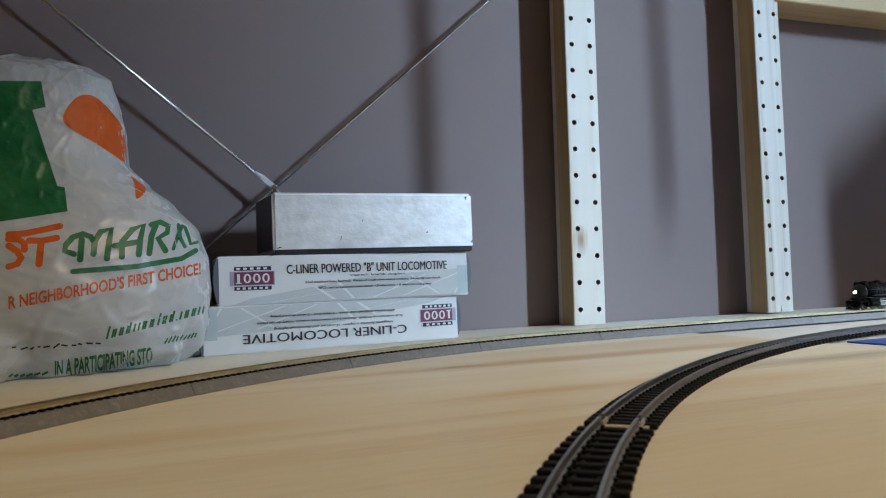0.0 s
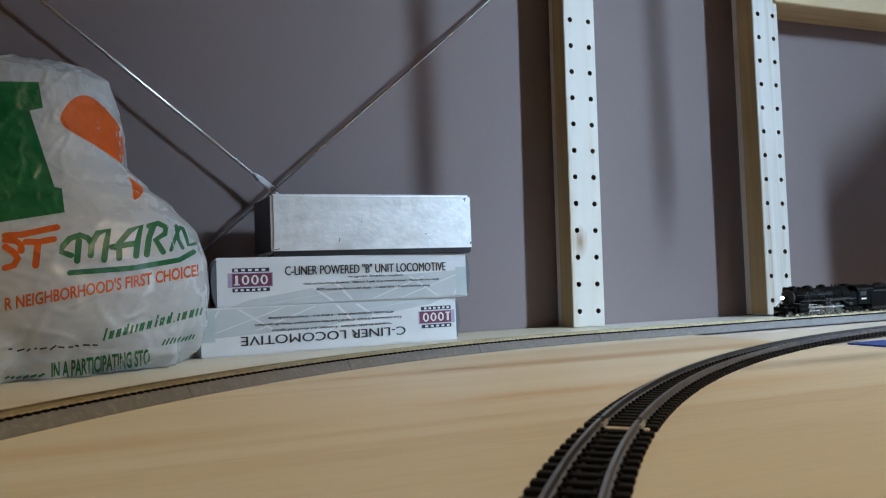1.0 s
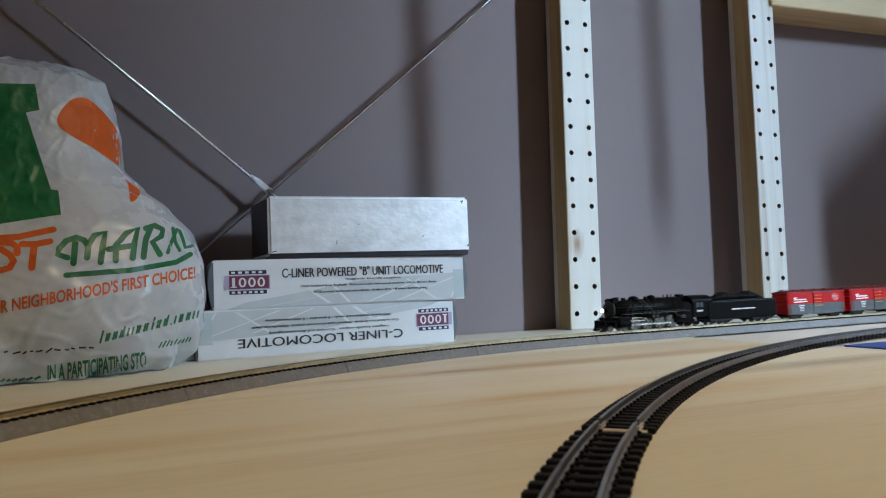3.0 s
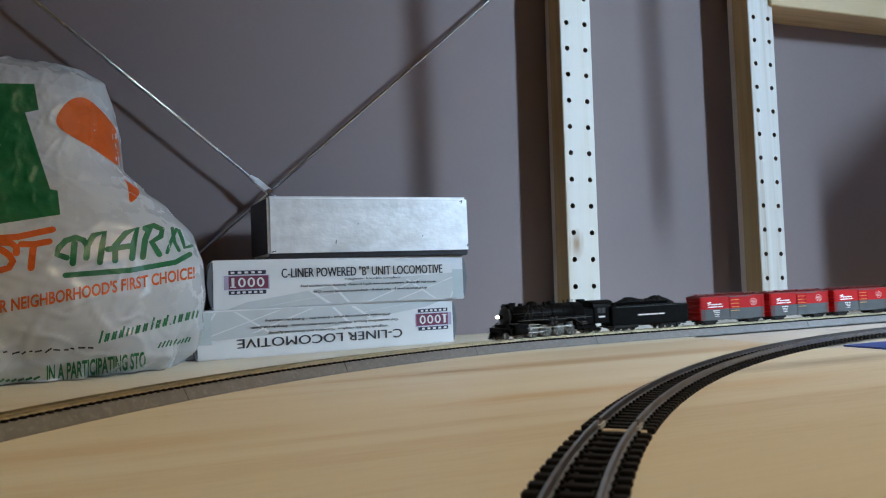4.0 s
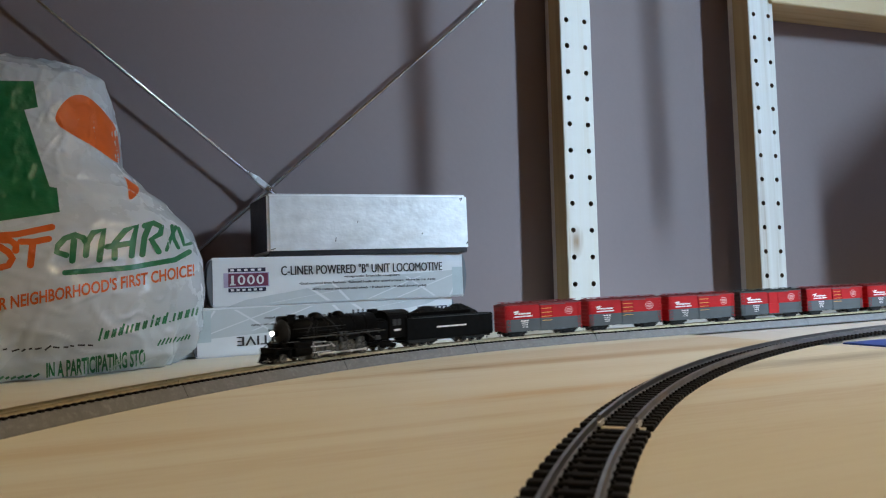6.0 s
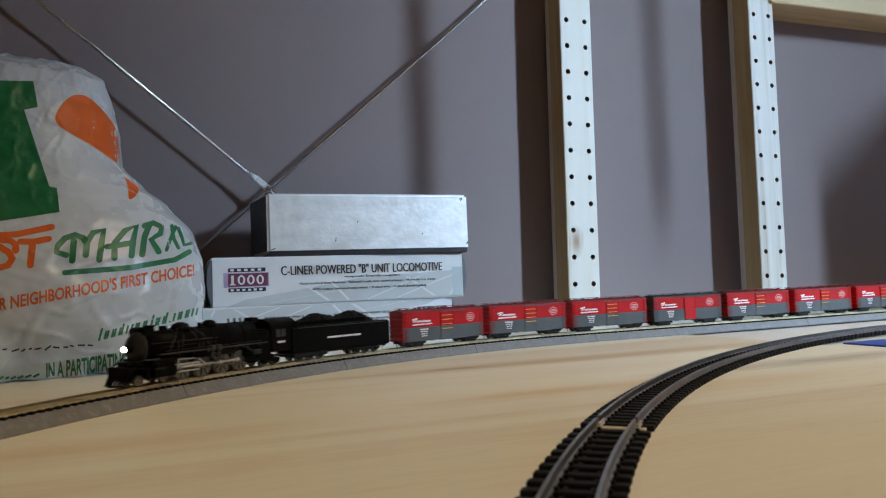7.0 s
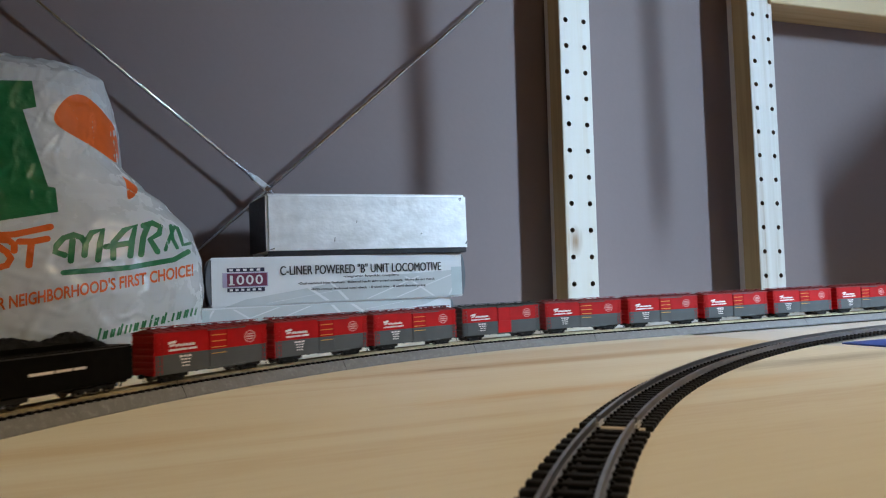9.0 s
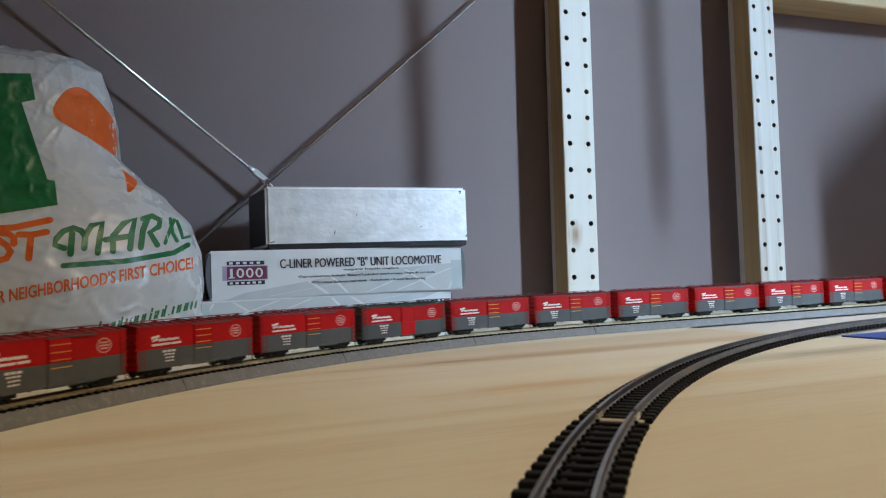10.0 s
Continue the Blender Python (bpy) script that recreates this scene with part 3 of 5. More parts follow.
def add_text(parent, name, text, x, z, height, width, material, label, y=-0.0003, flip=False, shear=0.0, bold=0.0):
    bm = lettering(text, height, shear, width)
    # a heavier face: the same letters again, a hair to the side and proud
    heavy = bm.copy() if bold else None
    for k in (1, 2) if bold else ():
        extra = heavy.copy()
        bmesh.ops.translate(extra, verts=extra.verts, vec=(bold * k, 0, 0.00005 * k))
        me = bpy.data.meshes.new("extra")
        extra.to_mesh(me)
        extra.free()
        bm.from_mesh(me)
        bpy.data.meshes.remove(me)
    upright(bm)
    m = Matrix.Translation((x, y, z))
    if flip:
        m = m @ Matrix.Rotation(math.pi, 4, "Y")
    return part(name, bm, material, parent, label, m)


def add_flat(parent, name, polys, material, label="", y=-0.0003, flip=None):
    bm = bmesh.new()
    for p in polys:
        flat(bm, p)
    upright(bm)
    m = Matrix.Translation((0, y, 0))
    if flip:
        m = Matrix.Translation((flip[0], y, flip[1])) @ Matrix.Rotation(math.pi, 4, "Y")
    return part(name, bm, material, parent, label, m)


def rect(x0, x1, z0, z1):
    return ((x0, z0), (x1, z0), (x1, z1), (x0, z1))


def locomotive_box(m, length, height, depth, title, title_x, title_w, title_h, lines, flip, label):
    t = thing("model_box", m, label, "box", "stacked locomotive boxes")
    bm = bmesh.new()
    box(bm, 0, length, 0, depth, 0, height, 0.0012, seg=2)
    part("carton", bm, BOX_CARD, t)
    F = (length, height) if flip else None
    L, H = length, height
    # printed grey field with pale rays
    add_flat(t, "grey_print", [((0.012, 0.0), (L - 0.003, 0.0015), (L - 0.003, H * 0.62), (L * 0.55, H * 0.50), (L * 0.30, H * 0.28), (0.03, H * 0.14))], BOX_GREY, "pale grey printed field", -0.0002, F)
    rays = [((L * a, 0.002), (L * a + w, 0.002), (L * b + w, H * hh), (L * b, H * hh)) for a, b, w, hh in
            ((0.42, 0.34, 0.004, 0.36), (0.58, 0.80, 0.003, 0.5), (0.70, 0.95, 0.003, 0.52), (0.86, 0.74, 0.003, 0.5), (0.20, 0.52, 0.0025, 0.3), (0.93, 0.985, 0.002, 0.55), (0.50, 0.44, 0.003, 0.4))]
    for ray in rays:
        add_flat(t, "printed_ray", [ray], BOX_CARD, "pale printed ray", -0.00035, F)
    add_flat(t, "teal_patch", [rect(L - 0.013, L - 0.0015, 0.002, H * 0.68)], BOX_TEAL, "teal corner patch", -0.00045, F)
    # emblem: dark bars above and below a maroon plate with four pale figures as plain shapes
    ex, ez, ew = (0.006, H * 0.44, 0.035) if flip else (0.0135, H * 0.54, 0.035)
    add_flat(t, "emblem_plate", [rect(ex - 0.003, ex + ew + 0.002, ez - 0.0065, ez + 0.0065)], INK_LILAC, "lilac emblem plate", -0.0005, F)
    add_flat(t, "emblem_plate", [rect(ex + 0.001, ex + ew + 0.001, ez - 0.0058, ez + 0.0058)], INK_MAROON, "maroon emblem plate", -0.0006, F)
    add_flat(t, "emblem_bar", [rect(ex + 0.001, ex + ew - 0.001, ez + 0.0072, ez + 0.0108)], INK_NAVY, "dark emblem bar", -0.0005, F)
    add_flat(t, "emblem_bar", [rect(ex + 0.001, ex + ew - 0.001, ez - 0.0108, ez - 0.0072)], INK_NAVY, "dark emblem bar", -0.0005, F)
    figures = [rect(ex + 0.0035, ex + 0.006, ez - 0.0042, ez + 0.0042), rect(ex + 0.0022, ex + 0.0075, ez - 0.0046, ez - 0.0036)]
    for i in range(3):
        cx = ex + 0.0125 + i * 0.0083
        for k in range(16):
            a, b = 2 * math.pi * k / 16, 2 * math.pi * (k + 1) / 16
            figures.append(((cx + math.cos(a) * 0.0034, ez + math.sin(a) * 0.0044), (cx + math.cos(b) * 0.0034, ez + math.sin(b) * 0.0044),
                            (cx + math.cos(b) * 0.0016, ez + math.sin(b) * 0.0030), (cx + math.cos(a) * 0.0016, ez + math.sin(a) * 0.0030)))
    figures += [rect(ex + 0.003 + i * 0.006, ex + 0.0062 + i * 0.006, ez + 0.0080, ez + 0.0100) for i in range(5)]
    figures += [rect(ex + 0.003 + i * 0.005, ex + 0.0058 + i * 0.005, ez - 0.0100, ez - 0.0080) for i in range(6)]
    add_flat(t, "emblem_device", figures, INK_WHITE, "pale emblem device", -0.0008, F)
    spot = lambda x, z: (L - x, H - z) if flip else (x, z)
    x, z = spot(title_x, H * 0.61)
    add_text(t, "title", title, x, z, title_h, title_w, INK_BLACK, "black printed title", -0.0007, flip, bold=0.0002)
    for text, lx, lz, lw in lines:
        x, z = spot(lx, H * lz)
        add_text(t, "caption", text, x, z, 0.0023, lw, INK_BLACK, "fine black print", -0.0007, flip, bold=0.00012)
    # open end flaps, bowed outwards
    for ex0, sgn in ((0.0, -1), (L, 1)):
        bm = bmesh.new()
        prof = [(0.0, 0.002), (0.0022, H * 0.25), (0.0034, H * 0.5), (0.0022, H * 0.8), (0.0, H - 0.002)]
        rows = [[bm.verts.new((ex0 + sgn * (a * k + 0.0003), y, z)) for a, z in prof] for y, k in ((0.001, 1.0), (depth * 0.5, 1.3), (depth - 0.001, 1.0))]
        back = [[bm.verts.new((ex0 - sgn * 0.0012, y, z)) for a, z in prof] for y in (0.001, depth * 0.5, depth - 0.001)]
        for g in (rows, back):
            for a, b in zip(g, g[1:]):
                for i in range(4):
                    bm.faces.new((a[i], a[i + 1], b[i + 1], b[i])).smooth = True
        for i in range(4):
            bm.faces.new((rows[0][i], rows[0][i + 1], back[0][i + 1], back[0][i]))
            bm.faces.new((rows[2][i], rows[2][i + 1], back[2][i + 1], back[2][i]))
        part("end_flap", bm, BOX_END, t, "dark end flap bulging slightly")
    return t


def placed(x0, y0, x1, y1, z):
    return Matrix.Translation((x0, y0, z)) @ Matrix.Rotation(math.atan2(y1 - y0, x1 - x0), 4, "Z")


SMALL_A = [("\u2022Dual machined brass flywheels  \u2022Balanced 5-pole skew wound armature  \u2022Heavy die cast chassis", 0.078, 0.40, 0.137),
           ("\u2022RP25 contour blackened metal wheels  \u2022 8 wheel drive  \u2022 8 wheel electrical pickup", 0.090, 0.27, 0.115),
           ("\u2022magnetic knuckle couplers", 0.121, 0.52, 0.056)]
SMALL_B = [("\u2022magnetic knuckle couplers  \u2022Constant and directional lighting", 0.072, 0.50, 0.116),
           ("\u2022Dual machined brass flywheels  \u2022Balanced 5-pole skew wound armature  \u2022Heavy die cast chassis", 0.061, 0.37, 0.142),
           ("\u2022RP25 contour blackened metal wheels  \u2022 8 wheel drive  \u2022 8 wheel electrical pickup", 0.069, 0.24, 0.122)]
locomotive_box(placed(-0.0130, 0.6326, 0.2365, 0.6600, 0.0), 0.2505, 0.0436, 0.058, "C-LINER LOCOMOTIVE", 0.0575, 0.158, 0.0085, SMALL_B, True,
               "white and grey cardboard locomotive box lying upside down")
locomotive_box(placed(0.0010, 0.6400, 0.2477, 0.6550, 0.0437), 0.2468, 0.0448, 0.058, "C-LINER POWERED \"B\" UNIT LOCOMOTIVE", 0.0615, 0.161, 0.0088, SMALL_A, False,
               "white and grey cardboard locomotive box stacked on another")

tin = thing("metal_tin", placed(0.0515, 0.6450, 0.2522, 0.6480, 0.0886), "brushed silver metal tin with scuffed corners on stacked boxes", "tin")
bm = bmesh.new()
box(bm, 0.0012, 0.1992, 0.0012, 0.0600, 0.0, 0.0060, 0.0008, seg=2)
part("base", bm, TIN_DARK, tin, "dark base rim")
bm = bmesh.new()
box(bm, 0.0, 0.2005, 0.0, 0.0612, 0.0032, 0.0592, 0.0022, seg=3)
for v in bm.verts:  # this end is flared to fit the camera's view
    if v.co.x < 0.02:
        v.co.x -= 0.0105 * v.co.y / 0.0612
part("lid", bm, TIN, tin, "brushed silver lid")
# dark end plate; the shade on this side is put into its colour
bm = bmesh.new()
box(bm, -0.0008, 0.0, 0.0024, 0.0590, 0.0052, 0.0570, 0.0002)
for v in bm.verts:
    v.co.x -= 0.0105 * v.co.y / 0.0612
part("end_panel", bm, TIN_DARK, tin, "end plate darkened with the shade of that side")
for x, z, w, h in ((0.192, 0.0545, 0.0030, 0.0012), (0.1935, 0.0525, 0.0012, 0.0030), (0.063, 0.013, 0.0008, 0.004), (0.150, 0.019, 0.0015, 0.0012), (0.198, 0.0085, 0.0015, 0.0022), (0.003, 0.0065, 0.004, 0.001), (0.085, 0.031, 0.0006, 0.0020)):
    bm = bmesh.new()
    bar(bm, x, z, x + w, z + h, min(w, h) * 0.8)
    upright(bm)
    part("scuff", bm, TIN_DARK, tin, "dark scuff marks", Matrix.Translation((0, -0.0001, 0)))

# ---------------------------------------------------------------- the carrier bag
def bag_shape(u, v):
    """The filled bag: u round it, v up it, gathered and slumped at the top."""
    keys = [(0.0, -0.0260, 0.146, 0.092), (0.05, -0.0120, 0.164, 0.107), (0.11, -0.0070, 0.170, 0.112), (0.227, -0.0036, 0.175, 0.115), (0.325, -0.0060, 0.171, 0.110), (0.42, -0.0140, 0.160, 0.100),
            (0.515, -0.0345, 0.138, 0.084), (0.576, -0.0530, 0.120, 0.074), (0.656, -0.0715, 0.104, 0.064), (0.775, -0.0740, 0.098, 0.054), (0.853, -0.0780, 0.092, 0.047), (0.935, -0.0840, 0.082, 0.036), (0.975, -0.1000, 0.064, 0.024), (1.0, -0.1230, 0.036, 0.012)]
    for (v0, *a), (v1, *b) in zip(keys, keys[1:]):
        if v <= v1 + 1e-9:
            t = (v - v0) / (v1 - v0)
            t = t * t * (3 - 2 * t) * 0.5 + t * 0.5
            right, rx, ry = [p + (q - p) * t for p, q in zip(a, b)]
            break
    cx, cy, z = right - rx, 0.640 + 0.015 * v, 0.262 * v
    c, s = math.cos(u), math.sin(u)
    k = (abs(c) ** 2.5 + abs(s) ** 2.5) ** (-1 / 2.5)
    p = Vector((cx + rx * c * k, cy + ry * s * k, z))
    # folds of the film
    w = noise.noise(Vector((u * 1.7, v * 3.1, 2.0))) * 0.006 + noise.noise(Vector((u * 5 + v * 4, v * 6, 7.0))) * 0.0016
    ridge = abs(noise.noise(Vector((u * 4 - v * 9, v * 4 + u * 2, 11.0))))
    w += max(0.0, 0.13 - ridge) * 0.008
    crease = abs(noise.noise(Vector((u * 7 + v * 5, v * 9 - u * 3, 23.0))))
    w += max(0.0, 0.10 - crease) * (0.007 + 0.030 * max(0.0, 0.42 - v))
    crinkle = abs(noise.noise(Vector((u * 15 + v * 8, v * 17 - u * 6, 31.0))))
    w += max(0.0, 0.12 - crinkle) * 0.0014
    fade = 0.25 if -0.6 < u < 0.25 else 1.0
    low = max(0.0, 0.15 - v) * 0.20 * noise.noise(Vector((u * 9, v * 6, 3.0)))
    p += Vector((c, s, 0)) * (w * fade + low)
    p.z += (max(0, v - 0.85)) * 0.05 * noise.noise(Vector((u * 3, 4.0, 1.0)))
    p.z = max(p.z, 0.0006)
    p.y = min(p.y, ROD_Y - 0.008)
    return p


bag = thing("carrier_bag", pose(0, 0, 0), "full white plastic carrier bag with green and orange print", "bag")
bm = bmesh.new()
NU, NV = 420, 190
grid = [[bm.verts.new(bag_shape(2 * math.pi * i / NU - math.pi, j / NV)) for i in range(NU)] for j in range(NV + 1)]
for a, b in zip(grid, grid[1:]):
    for i in range(NU):
        bm.faces.new((a[i], a[(i + 1) % NU], b[(i + 1) % NU], b[i])).smooth = True
bm.faces.new(grid[0][::-1])
bm.faces.new(grid[-1])
bmesh.ops.recalc_face_normals(bm, faces=bm.faces)
BAG_TREE = BVHTree.FromBMesh(bm)
part("film", bm, BAG_FILM, bag)


def on_bag(name, bm, material, label, lift=0.0005):
    """Lays a flat drawing (x, z of the wall's plane) on the front of the bag."""
    bmesh.ops.triangulate(bm, faces=bm.faces)
    for _ in range(5):
        long = [e for e in bm.edges if e.calc_length() > 0.0026]
        if not long:
            break
        bmesh.ops.subdivide_edges(bm, edges=long, cuts=1)
        bmesh.ops.triangulate(bm, faces=bm.faces)
    eye = Vector((0, 0, 0.053))
    dead = []
    for v in bm.verts:
        aim_at = Vector((v.co.x, 0.56, v.co.y))
        hit, normal, _, _ = BAG_TREE.ray_cast(eye, (aim_at - eye).normalized())
        if hit is None:
            dead.append(v)
            continue
        v.co = hit + (eye - hit).normalized() * lift
    bmesh.ops.delete(bm, geom=dead, context="VERTS")
    for f in bm.faces:
        f.smooth = True
    return part(name, bm, material, bag, label)


def rounded(points, rounds=2):
    """Cuts the corners of an outline until it runs smooth."""
    for _ in range(rounds):
        points = [q for a, b in zip(points, points[1:] + points[:1]) for q in
                  ((a[0] * 0.75 + b[0] * 0.25, a[1] * 0.75 + b[1] * 0.25), (a[0] * 0.25 + b[0] * 0.75, a[1] * 0.25 + b[1] * 0.75))]
    return points


def drawn(*polys):
    b = bmesh.new()
    for p in polys:
        flat(b, p)
    return b


def turned(text, height, width, x, z, angle, shear=0.0, bold=0.0):
    b = lettering(text, height, shear, width, bold=bold)
    bmesh.ops.transform(b, matrix=Matrix.Translation((x, z, 0)) @ Matrix.Rotation(radians(angle), 4, "Z"), verts=b.verts)
    return b


on_bag("green_emblem", drawn(((-0.205, 0.214), (-0.1196, 0.2176), (-0.1168, 0.1983), (-0.1256, 0.1958), (-0.1098, 0.1395), (-0.1050, 0.1385), (-0.1033, 0.1207), (-0.1429, 0.1140), (-0.205, 0.105), (-0.205, 0.126), (-0.152, 0.135), (-0.160, 0.192), (-0.205, 0.192))), BAG_GREEN, "large green printed emblem")
on_bag("orange_emblem", drawn(rounded([(-0.1059, 0.1924), (-0.1010, 0.2020), (-0.0942, 0.2088), (-0.0851, 0.2093), (-0.0753, 0.2002), (-0.0707, 0.1939), (-0.0654, 0.1868), (-0.0632, 0.1747), (-0.0619, 0.1557), (-0.0711, 0.1628), (-0.0821, 0.1711), (-0.0975, 0.1804), (-0.1048, 0.1861)])), BAG_ORANGE, "orange printed emblem")
on_bag("orange_tail", drawn(rounded([(-0.0613, 0.1488), (-0.0551, 0.1436), (-0.0492, 0.1394), (-0.0505, 0.1337), (-0.0569, 0.1285), (-0.0571, 0.1380), (-0.0582, 0.1445)])), BAG_ORANGE, "orange printed tail")
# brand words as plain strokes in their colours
def brand_shape(name, material, label, width, strokes):
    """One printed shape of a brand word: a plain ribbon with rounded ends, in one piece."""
    b = bmesh.new()
    p = [Vector(q) for q in strokes]
    side = []
    for k in range(len(p)):
        d = (p[min(k + 1, len(p) - 1)] - p[max(k - 1, 0)]).normalized()
        side.append(Vector((-d.y, d.x)) * width / 2)
    left = [b.verts.new((*(q + n), 0)) for q, n in zip(p, side)]
    right = [b.verts.new((*(q - n), 0)) for q, n in zip(p, side)]
    for k in range(len(p) - 1):
        b.faces.new((left[k], right[k], right[k + 1], left[k + 1]))
    for k, turn in ((0, 1), (-1, -1)):
        arc = [b.verts.new((*(p[k] + Matrix.Rotation(turn * math.pi * a / 6, 2) @ side[k]), 0)) for a in range(1, 6)]
        b.faces.new([left[k]] + arc + [right[k]])
    return on_bag(name, b, material, label)


def polyline(*p):
    return p


ORANGE_SHAPES = (
    polyline((-0.1413, 0.1040), (-0.1308, 0.1046), (-0.1085, 0.1097)),
    polyline((-0.1414, 0.1007), (-0.1350, 0.1002), (-0.1315, 0.0973), (-0.1316, 0.0928)),
    polyline((-0.1414, 0.0959), (-0.1361, 0.0917), (-0.1337, 0.0872), (-0.1362, 0.0824), (-0.1414, 0.0809)),
    polyline((-0.1283, 0.0993), (-0.1201, 0.0991), (-0.1107, 0.1010)),
    polyline((-0.1208, 0.0983), (-0.1224, 0.0820)))
for shape in ORANGE_SHAPES:
    brand_shape("orange_shape", BAG_ORANGE, "orange brand stroke", 0.0046, shape)
GREEN_SHAPES = (
    polyline((-0.0995, 0.0888), (-0.1057, 0.0914), (-0.1046, 0.0959), (-0.1001, 0.1013), (-0.0934, 0.1037), (-0.0882, 0.1015), (-0.0856, 0.0968), (-0.0865, 0.0884)),
    polyline((-0.0942, 0.0995), (-0.0955, 0.0845)),
    polyline((-0.0856, 0.0977), (-0.0814, 0.1052), (-0.0741, 0.1072), (-0.0758, 0.0975), (-0.0775, 0.0848)),
    polyline((-0.0720, 0.0944), (-0.0542, 0.0971)),
    polyline((-0.0672, 0.0858), (-0.0670, 0.0973), (-0.0595, 0.1066), (-0.0517, 0.1099), (-0.0542, 0.0992), (-0.0555, 0.0872)),
    polyline((-0.0481, 0.0879), (-0.0463, 0.1012), (-0.0430, 0.1098)),
    polyline((-0.0461, 0.1099), (-0.0398, 0.1120), (-0.0342, 0.1089), (-0.0351, 0.1037), (-0.0416, 0.0994), (-0.0365, 0.0898)),
    polyline((-0.0309, 0.0910), (-0.0283, 0.0988), (-0.0241, 0.1088)),
    polyline((-0.0269, 0.1097), (-0.0255, 0.0992), (-0.0224, 0.0925)),
    polyline((-0.0221, 0.1079), (-0.0198, 0.1008), (-0.0183, 0.0946), (-0.0133, 0.0959)))
for k, shape in enumerate(GREEN_SHAPES):
    brand_shape("green_shape", BAG_GREEN, "green brand stroke", 0.0043 if k < 7 else 0.0026, shape)
brand_shape("green_underline", BAG_GREEN, "green underline", 0.0040, polyline((-0.1003, 0.0759), (-0.0568, 0.0783), (-0.0250, 0.0834), (-0.0147, 0.0893)))
on_bag("orange_slogan", turned("R NEIGHBORHOOD'S FIRST CHOICE!", 0.0088, 0.1335, -0.1420, 0.0505, 8.9, 0.24, 0.0003), BAG_ORANGE, "orange slogan lettering")
# the address of the shop as a broken dark green bar
b = bmesh.new()
rng = random.Random(5)
xx = -0.0785
for ww, tall in ((0.0036, 1.5), (0.0034, 1.0), (0.0032, 1.0), (0.0018, 1.35), (0.0062, 1.0), (0.0036, 1.0), (0.0024, 1.0), (0.0034, 1.5), (0.0034, 1.0), (0.0018, 1.35), (0.0009, 0.15), (0.0034, 1.0), (0.0036, 1.0), (0.0062, 1.0)):
    zz, lean, high = 0.0248 + (xx + 0.0785) * 0.225, 0.0016, 0.0062
    bar(b, xx, zz, xx + lean * tall, zz + high * tall, 0.0014)
    if ww > 0.003:
        bar(b, xx + ww, zz + ww * 0.225, xx + ww + lean, zz + ww * 0.225 + high, 0.0014)
    if ww > 0.006:
        bar(b, xx + ww / 2, zz + ww * 0.112, xx + ww / 2 + lean, zz + ww * 0.112 + high, 0.0014)
    xx += ww + 0.0016
on_bag("green_address_bar", b, BAG_GREEN, "dark green bars of small print")["kind"] = "stuff"
on_bag("green_small_print", turned("IN A PARTICIPATING STO", 0.0116, 0.0665, -0.1130, -0.0004, 4.8, 0.25, 0.0005), BAG_GREEN, "dark green small print")
b = bmesh.new()
xx = -0.0385
while xx < -0.0150:
    ww = rng.uniform(0.0016, 0.0030)
    bar(b, xx, 0.0185 + (xx + 0.0385) * 0.16, xx + ww, 0.0225 + (xx + 0.0385) * 0.16 + rng.uniform(-0.001, 0.001), 0.0011)
    xx += ww * 0.6 + 0.0012
xx = -0.1420
while xx < -0.1180:
    ww = rng.uniform(0.002, 0.004)
    bar(b, xx, 0.0015 + rng.uniform(0, 0.0006), xx + ww, 0.0030 + rng.uniform(0, 0.0010), 0.0016)
    xx += ww + 0.0010
on_bag("creased_print", b, BAG_GREEN, "dark green print lost in creases")["kind"] = "stuff"
b = bmesh.new()
xx = -0.140
while xx < -0.083:
    ww = rng.uniform(0.002, 0.005)
    bar(b, xx, 0.0215 + rng.uniform(-0.0012, 0.0012), xx + ww, 0.0225 + rng.uniform(-0.001, 0.001), 0.0012)
    xx += ww + rng.uniform(0.001, 0.003)
on_bag("dark_script_bar", b, INK_BLACK, "faint dark script bars")["kind"] = "stuff"

# ---------------------------------------------------------------- the train
# every vehicle: x forward, y to its left, z = 0 on the rail's top
def wheelset(parent, x, z, r, gauge, mats, width=0.0011, spokes=False, name="wheelset"):
    bm = bmesh.new()
    for s in (-1, 1):
        y = s * gauge / 2
        lathe(bm, (0, y - s * 0.0004, 0), (0, y + s * width, 0), ((0, r * 1.09), (0.3, r * 1.09), (0.34, r), (0.9, r * 0.985), (1, r * 0.93)), 20)
        lathe(bm, (0, y + s * width, 0), (0, y + s * (width + 0.0005), 0), ((0, r * 0.30), (1, r * 0.22)), 10)
        if spokes:
            for k in range(8):
                a = 2 * math.pi * k / 8
                tube(bm, (math.cos(a) * r * 0.2, y + s * (width + 0.0001), math.sin(a) * r * 0.2), (math.cos(a) * r * 0.86, y + s * (width + 0.0001), math.sin(a) * r * 0.86), r * 0.055, seg=5, mi=1)
            lathe(bm, (math.cos(0.0) * r * 0.5, y + s * width, 0), (math.cos(0.0) * r * 0.5, y + s * (width + 0.0012), 0), ((0, r * 0.14), (1, r * 0.14)), 8, mi=1)
    tube(bm, (0, -gauge / 2, 0), (0, gauge / 2, 0), 0.0006, seg=8)
    return part(name, bm, mats, parent, m=Matrix.Translation((x, 0, z)))


